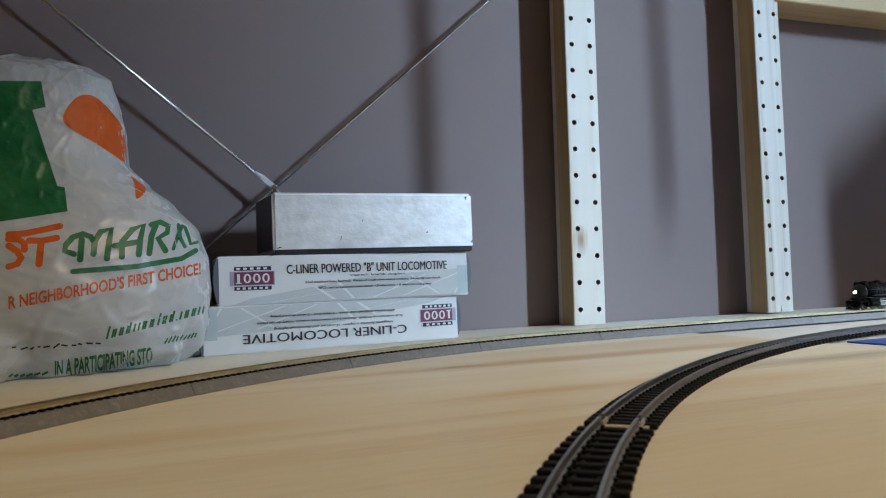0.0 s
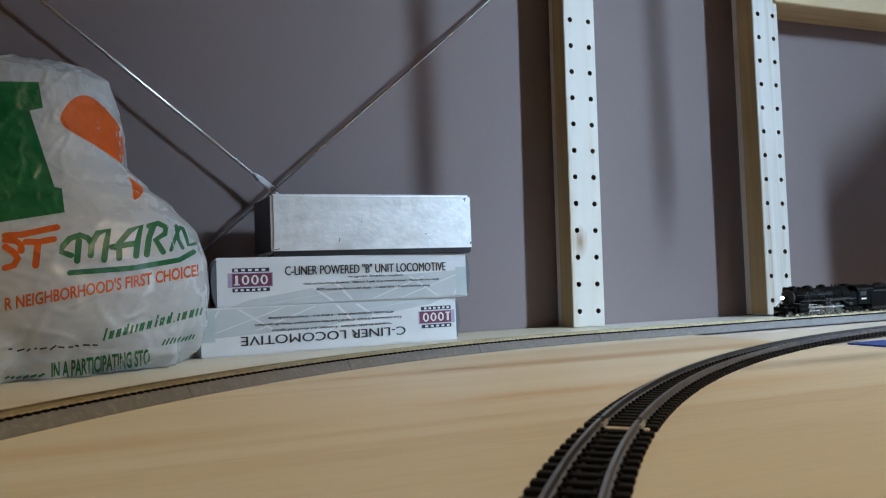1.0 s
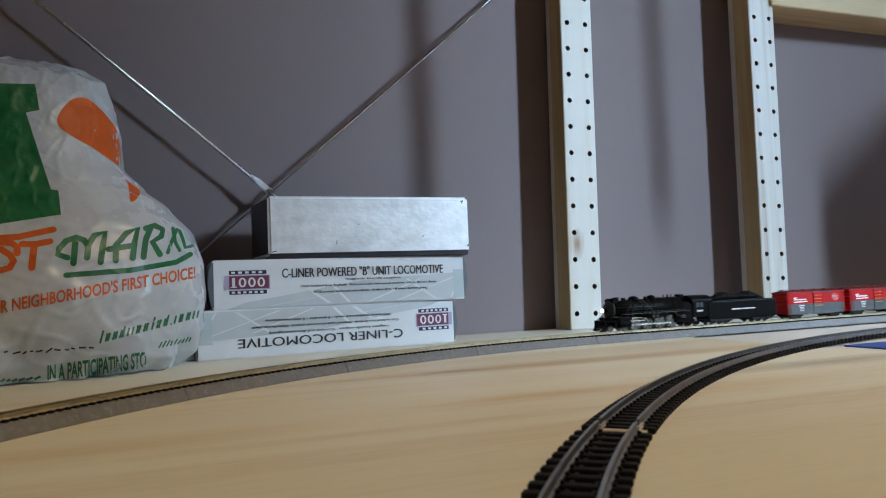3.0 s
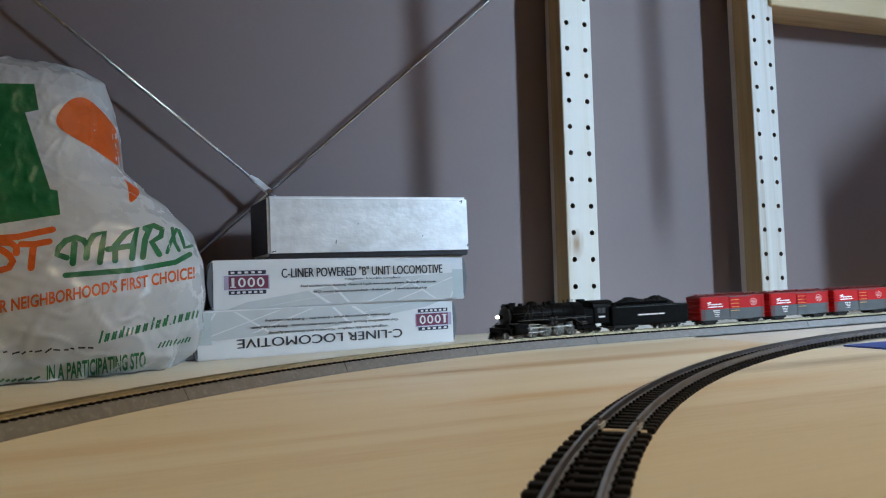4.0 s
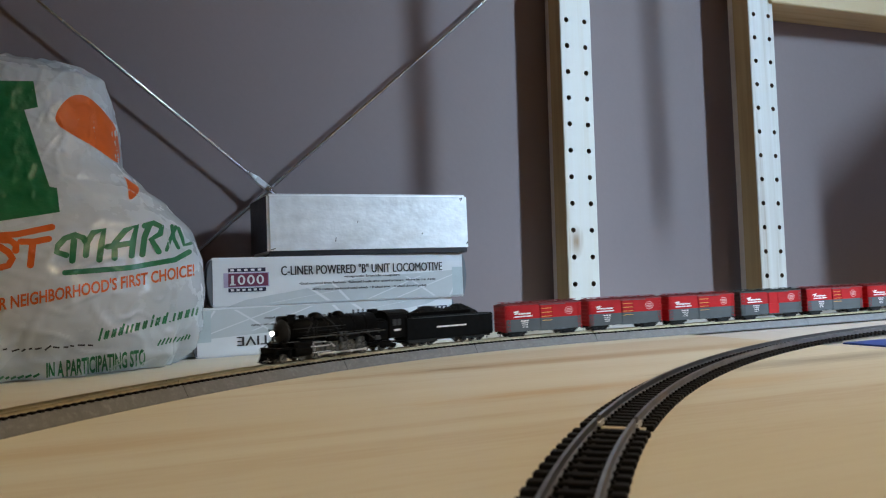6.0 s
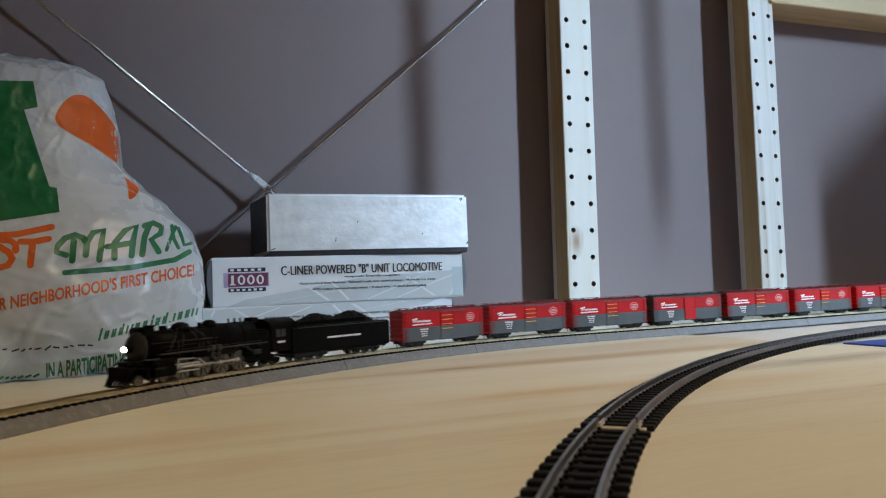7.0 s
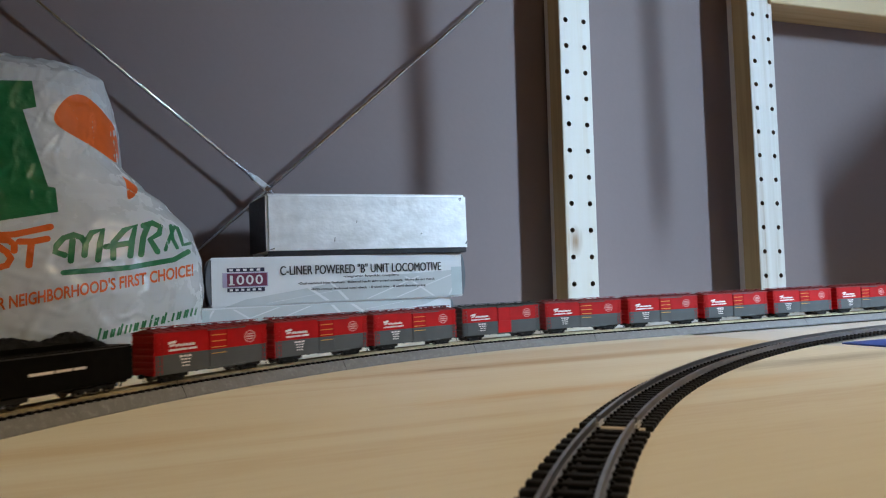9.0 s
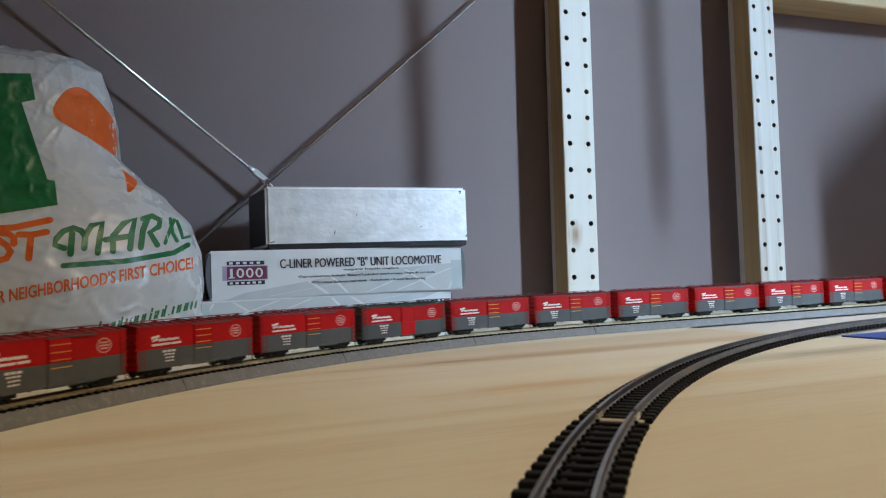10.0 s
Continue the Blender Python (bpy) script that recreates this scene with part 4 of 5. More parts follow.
def freight_truck(car, x):
    """A four-wheel bogie under a car."""
    bm = bmesh.new()
    for s in (-1, 1):
        y = s * 0.0066
        box(bm, -0.0092, 0.0092, y - 0.0009, y + 0.0009, 0.0024, 0.0047, 0.0003)
        box(bm, -0.0064, 0.0064, y - 0.0009, y + 0.0009, 0.0003, 0.0020, 0.0003)
        for q in (-1, 1):
            box(bm, q * 0.0057 - 0.0013, q * 0.0057 + 0.0013, y - 0.0009, y + 0.0009, 0.0014, 0.0042, 0.0003)
            box(bm, q * 0.0025 - 0.0005, q * 0.0025 + 0.0005, y - 0.0006, y + 0.0006, 0.0015, 0.0035)
        box(bm, -0.0026, 0.0026, y - 0.0009, y + 0.0009, 0.0010, 0.0042, 0.0003)
    box(bm, -0.0018, 0.0018, -0.0066, 0.0066, 0.0026, 0.0040, 0.0003)
    truck = part("truck", bm, TRUCK_BLACK, car, "", Matrix.Translation((x, 0, 0)))
    for q in (-1, 1):
        wheelset(truck, q * 0.0057, 0.0027, 0.0026, 0.009, WHEEL_METAL)
    return truck


def coupler(car, x, s):
    bm = bmesh.new()
    box(bm, -0.0060, 0.0010, -0.0011, 0.0011, 0.0034, 0.0048, 0.0003)
    box(bm, 0.0010, 0.0032, -0.0014, 0.0014, 0.0030, 0.0052, 0.0005)
    tube(bm, (0.0008, 0.0, 0.0030), (0.0016, 0.0018, 0.0008), 0.0003, seg=6)
    return part("coupler", bm, TRUCK_BLACK, car, "", Matrix.Translation((x, 0, 0)) @ (Matrix.Rotation(math.pi, 4, "Z") if s < 0 else Matrix()))


SILL, EAVE, HALF_L, HALF_W = 0.0043, 0.0264, 0.0385, 0.0096


def boxcar(kind, label):
    """A forty-foot boxcar with two-colour sides; kind 'slate' has a dark roof and ends."""
    car = thing("boxcar", pose(0, 0, 0), label, "boxcar", "red and grey boxcars of the train")
    split = SILL + (EAVE - SILL) * 0.47
    end_m = CAR_ROOF_DARK if kind == "slate" else CAR_RED
    bm = bmesh.new()
    box(bm, -HALF_L, HALF_L, -HALF_W, HALF_W, SILL, split, 0.00025)
    part("lower_body", bm, CAR_GREY, car, "dark grey lower side")
    bm = bmesh.new()
    box(bm, -HALF_L, HALF_L, -HALF_W, HALF_W, split, EAVE, 0.00025)
    part("upper_body", bm, CAR_RED, car, "bright red upper side")
    # corrugated ends
    for s in (-1, 1):
        bm = bmesh.new()
        x0, n = s * (HALF_L - 0.0002), 56
        wave = [(s * (HALF_L + 0.0004 + 0.0005 * max(0.0, math.sin(2 * math.pi * 6.5 * k / n))), SILL + (EAVE - SILL) * k / n) for k in range(n + 1)]
        rows = [[bm.verts.new((x, y, z)) for x, z in [(x0, SILL)] + wave + [(x0, EAVE)]] for y in (-HALF_W + 0.0003, HALF_W - 0.0003)]
        for k in range(n + 2):
            bm.faces.new((rows[0][k], rows[0][k + 1], rows[1][k + 1], rows[1][k]))
        for row in rows:
            bm.faces.new(row)
        bm.faces.new((rows[0][0], rows[0][-1], rows[1][-1], rows[1][0]))
        part("end_panel", bm, end_m, car, "ribbed end panel")
    # low pitched roof with ribs and running board
    bm = bmesh.new()
    prof = ((-HALF_W - 0.0004, EAVE - 0.0002), (HALF_W + 0.0004, EAVE - 0.0002), (HALF_W + 0.0004, EAVE + 0.0004), (0.0, EAVE + 0.0019), (-HALF_W - 0.0004, EAVE + 0.0004))
    sweep(bm, [(-HALF_L - 0.0006, 0, math.pi), (HALF_L + 0.0006, 0, math.pi)], prof)
    for k in range(12):
        x = -HALF_L + 0.0032 + k * 0.00645
        for s in (-1, 1):
            v = [bm.verts.new(p) for p in ((x - 0.0003, s * (HALF_W + 0.0003), EAVE + 0.0002), (x + 0.0003, s * (HALF_W + 0.0003), EAVE + 0.0002), (x + 0.0003, 0, EAVE + 0.0018), (x - 0.0003, 0, EAVE + 0.0018),
                                           (x - 0.0002, s * (HALF_W + 0.0003), EAVE + 0.0008), (x + 0.0002, s * (HALF_W + 0.0003), EAVE + 0.0008), (x + 0.0002, 0, EAVE + 0.0024), (x - 0.0002, 0, EAVE + 0.0024))]
            for q in ((4, 5, 6, 7), (0, 1, 5, 4), (1, 2, 6, 5), (3, 0, 4, 7)):
                bm.faces.new([v[i] for i in q])
    part("roof", bm, CAR_ROOF_DARK if kind == "slate" else CAR_ROOF, car, "ribbed roof")
    bm = bmesh.new()
    for k in (-1, 0, 1):
        box(bm, -HALF_L - 0.001, HALF_L + 0.001, k * 0.0011 - 0.0005, k * 0.0011 + 0.0005, EAVE + 0.0027, EAVE + 0.0031)
    for k in range(6):
        x = -HALF_L + 0.003 + k * 0.0142
        box(bm, x - 0.0003, x + 0.0003, -0.0016, 0.0016, EAVE + 0.0014, EAVE + 0.0027)
    part("running_board", bm, CAR_ROOF_DARK if kind == "slate" else CAR_ROOF, car, "narrow roof walk")
    for s in (-1, 1):
        y = s * HALF_W
        # sliding door, off centre
        dx0, dx1 = (-0.0085, 0.0045)
        bm = bmesh.new()
        box(bm, dx0, dx1, y - 0.0005, y + 0.0005, SILL + 0.0007, split, 0.00015)
        door = part("door", bm, CAR_RED if kind == "slate" else CAR_GREY, car, "sliding door")
        bm = bmesh.new()
        box(bm, dx0, dx1, y - 0.0005, y + 0.0005, split, EAVE - 0.0008, 0.00015)
        for x in (dx0 + 0.0006, dx1 - 0.0006):
            box(bm, x - 0.0003, x + 0.0003, y - 0.0008, y + 0.0008, split, EAVE - 0.0008)
        part("door_panel", bm, CAR_RED, door)
        bm = bmesh.new()
        box(bm, dx0 - 0.013, dx1 + 0.001, y - 0.0009, y + 0.0009, SILL - 0.0003, SILL + 0.0007)
        part("door_track", bm, CAR_GREY if kind != "slate" else CAR_ROOF_DARK, car)
        bm = bmesh.new()
        box(bm, dx0 - 0.013, dx1 + 0.001, y - 0.0008, y + 0.0008, EAVE - 0.0009, EAVE - 0.0003)
        part("door_track", bm, CAR_GREY if kind != "slate" else CAR_ROOF_DARK, car)
        if kind != "slate":
            for k in range(4):
                bm = bmesh.new()
                z = split - 0.0022 + k * 0.0034
                box(bm, dx0 + 0.0014, dx1 - 0.0014, y - 0.00065, y + 0.00065, z - 0.00022, z + 0.00022)
                part("door_bar", bm, CAR_YELLOW, car, "thin orange door bar")
        # ladders
        for x in (-HALF_L + 0.0022, HALF_L - 0.0022):
            bm = bmesh.new()
            for q in (-0.0013, 0.0013):
                tube(bm, (x + q, y + s * 0.0005, SILL + 0.0005), (x + q, y + s * 0.0005, EAVE - 0.0012), 0.00016, seg=5)
            for k in range(7):
                z = SILL + 0.002 + k * 0.0029
                tube(bm, (x - 0.0013, y + s * 0.0005, z), (x + 0.0013, y + s * 0.0005, z), 0.00014, seg=5)
            part("ladder", bm, CAR_RED if kind != "slate" else CAR_GREY, car)
        # painted words and emblem as plain strokes
        bm = bmesh.new()
        yy = y + s * 0.0001
        base = split + 0.0040
        def stroke(x0, z0, x1, z1, w):
            v = []
            d = Vector((x1 - x0, z1 - z0)).normalized() * w / 2
            for px, pz in ((x0 - d.y, z0 + d.x), (x0 + d.y, z0 - d.x), (x1 + d.y, z1 - d.x), (x1 - d.y, z1 + d.x)):
                v.append(bm.verts.new((px, yy, pz)))
            bm.faces.new(v)
        front = HALF_L - 0.0075
        # the front of the train is at +x; on its left side words start at the front
        def run(a):
            return front - a if s > 0 else -front + a
        stroke(run(0.0002), base + 0.0018, run(0.0050), base + 0.0026, 0.0013)
        stroke(run(0.0010), base + 0.0002, run(0.0042), base + 0.0012, 0.0011)
        for k in range(6):
            x = 0.0046 + k * 0.0021
            stroke(run(x), base + 0.0002 + 0.0005 * (k % 2), run(x + 0.0019), base + 0.0007 - 0.0004 * (k % 2), 0.0013)
        stroke(run(0.0004), base - 0.0019, run(0.0120), base - 0.0017, 0.0011)
        stroke(run(0.0126), base - 0.0018, run(0.0184), base - 0.0016, 0.0011)
        part("painted_name", bm, CAR_LETTER, car, "white painted name strokes")
        bm = bmesh.new()
        for k, (a, b) in enumerate(((0.0070, 0.0152), (0.0078, 0.0146), (0.0084, 0.0142), (0.0084, 0.0140))):
            z = split - 0.0016 - k * 0.0017
            for j in range(3):
                w0 = a + (b - a) * j / 3
                stroke(run(w0), z, run(w0 + (b - a) / 3 - 0.0006), z, 0.0008 if k else 0.0011)
        part("painted_number", bm, CAR_LETTER, car, "small white number bars")
        bm = bmesh.new()
        cx, cz = run(0.0565), base + 0.0012
        for k in range(18):
            a, b = 2 * math.pi * k / 18, 2 * math.pi * (k + 1) / 18
            bm.faces.new([bm.verts.new((cx + math.cos(t) * r * 1.15, yy, cz + math.sin(t) * r)) for t, r in ((a, 0.0036), (b, 0.0036), (b, 0.0031), (a, 0.0031))])
        for z, w in ((0.0014, 0.0042), (0.0, 0.0056), (-0.0014, 0.0042)):
            stroke(cx - w / 2, cz + z, cx + w / 2, cz + z, 0.0008)
        part("oval_emblem", bm, CAR_EMBLEM, car, "pale oval emblem")
    # underframe, brake gear, bogies
    bm = bmesh.new()
    box(bm, -HALF_L + 0.002, HALF_L - 0.002, -0.0012, 0.0012, SILL - 0.0006, SILL)
    for x in (-0.012, 0.0, 0.012):
        box(bm, x - 0.0005, x + 0.0005, -HALF_W + 0.001, HALF_W - 0.001, SILL - 0.0004, SILL)
    part("underframe", bm, TRUCK_BLACK, car)
    for x in (-0.0262, 0.0262):
        freight_truck(car, x)
    coupler(car, HALF_L, 1)
    coupler(car, -HALF_L, -1)
    return car


def locomotive():
    """A big eight-coupled passenger engine in plain black."""
    e = thing("steam_locomotive", pose(0, 0, 0), "black model steam locomotive with a lit headlamp on grey track", "locomotive")
    bm = bmesh.new()
    lathe(bm, (0.026, 0, 0.0195), (0.1005, 0, 0.0192), ((0, 0.0092), (0.35, 0.0090), (0.42, 0.0087), (0.75, 0.0084), (0.76, 0.0086), (0.78, 0.0086), (0.79, 0.0083), (1, 0.0083)), 26)
    for x, r in ((0.036, 0.0094), (0.047, 0.0093), (0.058, 0.0090), (0.069, 0.0088), (0.080, 0.0087)):
        lathe(bm, (x, 0, 0.0194), (x + 0.0008, 0, 0.0194), ((0, r), (1, r)), 26)
    boiler = part("boiler", bm, LOCO_BLACK, e)
    bm = bmesh.new()
    lathe(bm, (0.1005, 0, 0.0192), (0.1050, 0, 0.0192), ((0, 0.0085), (0.25, 0.0085), (0.3, 0.0081), (0.7, 0.0066), (0.95, 0.0035), (1, 0.001)), 24)
    part("smokebox_front", bm, LOCO_GRAPHITE, e, "graphite smokebox door")
    # firebox and cab
    bm = bmesh.new()
    box(bm, 0.012, 0.036, -0.0084, 0.0084, 0.0070, 0.0230, 0.0015, seg=2)
    part("firebox", bm, LOCO_BLACK, e)
    bm = bmesh.new()
    box(bm, -0.003, 0.0155, -0.0094, 0.0094, 0.0085, 0.0240, 0.0006)
    sweep(bm, [(-0.0065, 0, math.pi), (0.0165, 0, math.pi)], [(0.0100 * math.cos(a), 0.0235 + 0.0056 * math.sin(a)) for a in [math.pi * k / 10 for k in range(11)]])
    cab = part("cab", bm, LOCO_BLACK, e)
    for s in (-1, 1):
        bm = bmesh.new()
        box(bm, 0.0035, 0.0070, s * 0.0095 - 0.0002, s * 0.0095 + 0.0002, 0.0175, 0.0222)
        box(bm, 0.0080, 0.0115, s * 0.0095 - 0.0002, s * 0.0095 + 0.0002, 0.0175, 0.0222)
        part("cab_window", bm, LOCO_GRAPHITE, cab, "dull cab window")
        bm = bmesh.new()
        box(bm, 0.0040, 0.0105, s * 0.0096 - 0.00015, s * 0.0096 + 0.00015, 0.0136, 0.0150)
        part("number_bar", bm, CAR_LETTER, cab, "white cab number bar")
    # running boards, air tanks, pipes
    for s in (-1, 1):
        bm = bmesh.new()
        box(bm, 0.020, 0.0945, s * 0.0089 - 0.0016, s * 0.0089 + 0.0016, 0.0148, 0.0155, 0.0002)
        box(bm, 0.0945, 0.1035, s * 0.0085 - 0.0016, s * 0.0085 + 0.0016, 0.0128, 0.0135, 0.0002)
        part("running_board", bm, LOCO_GRAPHITE, e)
        bm = bmesh.new()
        tube(bm, (0.046, s * 0.0088, 0.0128), (0.072, s * 0.0088, 0.0128), 0.0018, seg=12)
        part("air_tank", bm, LOCO_BLACK, e)
        bm = bmesh.new()
        for z, x0, x1 in ((0.0212, 0.030, 0.098), (0.0190, 0.040, 0.094), (0.0165, 0.024, 0.090)):
            tube(bm, (x0, s * 0.0086, z), (x1, s * 0.0080, z), 0.00028, seg=6)
        for x in (0.034, 0.050, 0.066, 0.082):
            tube(bm, (x, s * 0.0087, 0.0150), (x, s * 0.0082, 0.0214), 0.00022, seg=5)
        part("handrail", bm, LOCO_GRAPHITE, e)
        # cylinder and valve chest
        bm = bmesh.new()
        lathe(bm, (0.0850, s * 0.0083, 0.0066), (0.0985, s * 0.0083, 0.0066), ((0, 0.0026), (0.06, 0.0031), (0.94, 0.0031), (1, 0.0024)), 16)
        lathe(bm, (0.0840, s * 0.0083, 0.0115), (0.0995, s * 0.0083, 0.0115), ((0, 0.0016), (0.06, 0.0022), (0.94, 0.0022), (1, 0.0016)), 14)
        box(bm, 0.0865, 0.0970, s * 0.0083 - 0.0022, s * 0.0083 + 0.0022, 0.0075, 0.0110)
        part("cylinder", bm, LOCO_BLACK, e)
        bm = bmesh.new()
        box(bm, 0.0690, 0.0850, s * 0.0083 - 0.0004, s * 0.0083 + 0.0004, 0.0084, 0.0091)
        box(bm, 0.0690, 0.0850, s * 0.0083 - 0.0004, s * 0.0083 + 0.0004, 0.0046, 0.0052)
        part("guide_bars", bm, LOCO_ROD, e, "bright guide bars")
    # sand pipes, air pumps, injectors, steps and valve gear
    for s in (-1, 1):
        for x in (0.0700, 0.0725, 0.0765, 0.0790):
            bm = bmesh.new()
            lean = (x - 0.0745) * 2.2
            for a, b in (((x, s * 0.0030, 0.0282), (x + lean * 0.4, s * 0.0078, 0.0240)), ((x + lean * 0.4, s * 0.0078, 0.0240), (x + lean, s * 0.0090, 0.0156)),):
                tube(bm, a, b, 0.00026, seg=6)
            part("sand_pipe", bm, LOCO_GRAPHITE, e)
        for x in (0.0570, 0.0612):
            bm = bmesh.new()
            lathe(bm, (x, s * 0.0098, 0.0100), (x, s * 0.0098, 0.0172), ((0, 0.0013), (0.05, 0.0017), (0.4, 0.0017), (0.44, 0.0009), (0.54, 0.0009), (0.58, 0.0018), (0.95, 0.0018), (1, 0.0012)), 14)
            part("air_pump", bm, LOCO_GRAPHITE, e)
        bm = bmesh.new()
        box(bm, 0.0245, 0.0300, s * 0.0094 - 0.0011, s * 0.0094 + 0.0011, 0.0086, 0.0116, 0.0005)
        tube(bm, (0.0300, s * 0.0094, 0.0102), (0.0385, s * 0.0092, 0.0150), 0.0004, seg=6)
        part("injector", bm, LOCO_GRAPHITE, e)
        bm = bmesh.new()
        box(bm, 0.0125, 0.0345, s * 0.0070 - 0.0014, s * 0.0070 + 0.0014, 0.0046, 0.0072, 0.0005)
        part("ash_pan", bm, LOCO_BLACK, e)
        bm = bmesh.new()
        box(bm, 0.0000, 0.0034, s * 0.0092 - 0.0007, s * 0.0092 + 0.0007, 0.0036, 0.0044, 0.0002)
        box(bm, 0.0004, 0.0009, s * 0.0092 - 0.0004, s * 0.0092 + 0.0004, 0.0040, 0.0090)
        box(bm, 0.0025, 0.0030, s * 0.0092 - 0.0004, s * 0.0092 + 0.0004, 0.0040, 0.0090)
        part("cab_step", bm, LOCO_BLACK, e)
        bm = bmesh.new()
        tube(bm, (0.0700, s * 0.0089, 0.0112), (0.0850, s * 0.0089, 0.0116), 0.00038, seg=6)
        tube(bm, (0.0700, s * 0.0089, 0.0112), (0.0655, s * 0.0089, 0.0074), 0.00045, seg=6)
        tube(bm, (0.0832, s * 0.0090, 0.0118), (0.0820, s * 0.0090, 0.0060), 0.00038, seg=6)
        part("valve_gear", bm, LOCO_ROD, e, "bright valve gear links")
        bm = bmesh.new()
        tube(bm, (0.1000, s * 0.0056, 0.0262), (0.1000, s * 0.0056, 0.0288), 0.0008, seg=10)
        part("marker_lamp", bm, LOCO_GRAPHITE, e)
        bm = bmesh.new()
        for k in range(7):
            box(bm, 0.0260 + k * 0.0095, 0.0266 + k * 0.0095, s * 0.0103, s * 0.0106, 0.0136, 0.0156)
        box(bm, 0.0200, 0.0945, s * 0.0104 - 0.0002, s * 0.0104 + 0.0002, 0.0150, 0.0156)
        part("walkway_edge", bm, LOCO_EDGE, e, "lighter walkway edge")
    # domes, stack, bell, dynamo, turret
    bm = bmesh.new()
    lathe(bm, (0.0935, 0, 0.0262), (0.0935, 0, 0.0306), ((0, 0.0036), (0.2, 0.0026), (0.8, 0.0025), (0.85, 0.0031), (1, 0.0030)), 18)
    part("smokestack", bm, LOCO_BLACK, e)
    bm = bmesh.new()
    lathe(bm, (0.0745, 0, 0.0262), (0.0745, 0, 0.0310), ((0, 0.0060), (0.35, 0.0052), (0.75, 0.0044), (1, 0.0018)), 18)
    part("sand_dome", bm, LOCO_BLACK, e)
    bm = bmesh.new()
    lathe(bm, (0.0550, 0, 0.0268), (0.0550, 0, 0.0311), ((0, 0.0048), (0.4, 0.0042), (0.8, 0.0034), (1, 0.0015)), 18)
    part("steam_dome", bm, LOCO_BLACK, e)
    bm = bmesh.new()
    box(bm, 0.020, 0.026, -0.0035, 0.0035, 0.0272, 0.0306, 0.0006)
    for x in (0.0335, 0.0380, 0.0425):
        tube(bm, (x, 0.002, 0.0272), (x, 0.002, 0.0310), 0.0006, seg=8)
    tube(bm, (0.0640, 0.003, 0.0262), (0.0640, 0.003, 0.0302), 0.0012, seg=10)
    tube(bm, (0.0855, -0.0022, 0.0245), (0.0855, 0.0022, 0.0245), 0.0012, seg=10)
    box(bm, 0.0835, 0.0875, -0.0016, 0.0016, 0.0262, 0.0298, 0.0006)
    part("boiler_fittings", bm, LOCO_BLACK, e)
    bm = bmesh.new()
    tube(bm, (0.0985, -0.0066, 0.0272), (0.0985, 0.0066, 0.0272), 0.0027, seg=16)
    for s in (-1, 1):
        tube(bm, (0.0985, s * 0.0058, 0.0272), (0.0975, s * 0.0080, 0.0215), 0.0006, seg=8)
    part("feedwater_heater", bm, LOCO_BLACK, e, "round heater drum across the smokebox")
    # headlamp at the middle of the smokebox, with its glowing lens
    bm = bmesh.new()
    tube(bm, (0.1030, 0, 0.0191), (0.1084, 0, 0.0191), 0.0021, seg=16)
    lamp = part("headlamp", bm, LOCO_BLACK, e)
    bm = bmesh.new()
    lathe(bm, (0.1083, 0, 0.0191), (0.1094, 0, 0.0191), ((0, 0.0015), (0.5, 0.0013), (1, 0.0005)), 16)
    part("lens", bm, LAMP_GLOW, lamp, "glowing warm white lens")
    # pilot deck, pilot, steps
    bm = bmesh.new()
    box(bm, 0.0985, 0.1120, -0.0085, 0.0085, 0.0085, 0.0100, 0.0003)
    box(bm, 0.1100, 0.1122, -0.0088, 0.0088, 0.0062, 0.0104, 0.0004)
    for s in (-1, 1):
        tube(bm, (0.1110, s * 0.006, 0.0104), (0.1020, s * 0.0062, 0.0165), 0.00035, seg=6)
        box(bm, 0.1000, 0.1020, s * 0.0084 - 0.0008, s * 0.0084 + 0.0008, 0.0030, 0.0085)
        box(bm, 0.1022, 0.1062, s * 0.0062 - 0.0014, s * 0.0062 + 0.0014, 0.0098, 0.0128, 0.0006)
    part("pilot_deck", bm, LOCO_BLACK, e)
    bm = bmesh.new()
    for k in range(-6, 7):
        y = k * 0.0013
        tube(bm, (0.1118, y, 0.0066), (0.1165 - abs(k) * 0.00045, y, 0.0012), 0.00038, seg=6)
    tube(bm, (0.1165, 0, 0.0014), (0.1137, 0.0082, 0.0014), 0.0005, seg=6)
    tube(bm, (0.1165, 0, 0.0014), (0.1137, -0.0082, 0.0014), 0.0005, seg=6)
    part("pilot", bm, LOCO_BLACK, e, "slatted black pilot")
    bm = bmesh.new()
    box(bm, 0.012, 0.1100, -0.0036, 0.0036, 0.0030, 0.0130, 0.0004)
    part("frame", bm, LOCO_BLACK, e)
    # drivers, leading and trailing wheels
    for x in (0.0375, 0.0510, 0.0645, 0.0780):
        wheelset(e, x, 0.0061, 0.0061, 0.009, [LOCO_TYRE, LOCO_GRAPHITE], spokes=True, name="driver")
    for x in (0.0895, 0.1040):
        wheelset(e, x, 0.0029, 0.0029, 0.009, LOCO_TYRE, name="leading_wheel")
    for x in (0.0100, 0.0195):
        wheelset(e, x, 0.0031, 0.0031, 0.009, LOCO_TYRE, name="trailing_wheel")
    bm = bmesh.new()
    for s in (-1, 1):
        box(bm, 0.0070, 0.0230, s * 0.0072 - 0.0007, s * 0.0072 + 0.0007, 0.0026, 0.0046, 0.0003)
        box(bm, 0.0080, 0.0120, s * 0.0072 - 0.001, s * 0.0072 + 0.001, 0.0018, 0.0050, 0.0003)
        box(bm, 0.0175, 0.0215, s * 0.0072 - 0.001, s * 0.0072 + 0.001, 0.0018, 0.0050, 0.0003)
    part("trailing_truck", bm, LOCO_BLACK, e)
    for s in (-1, 1):
        bm = bmesh.new()
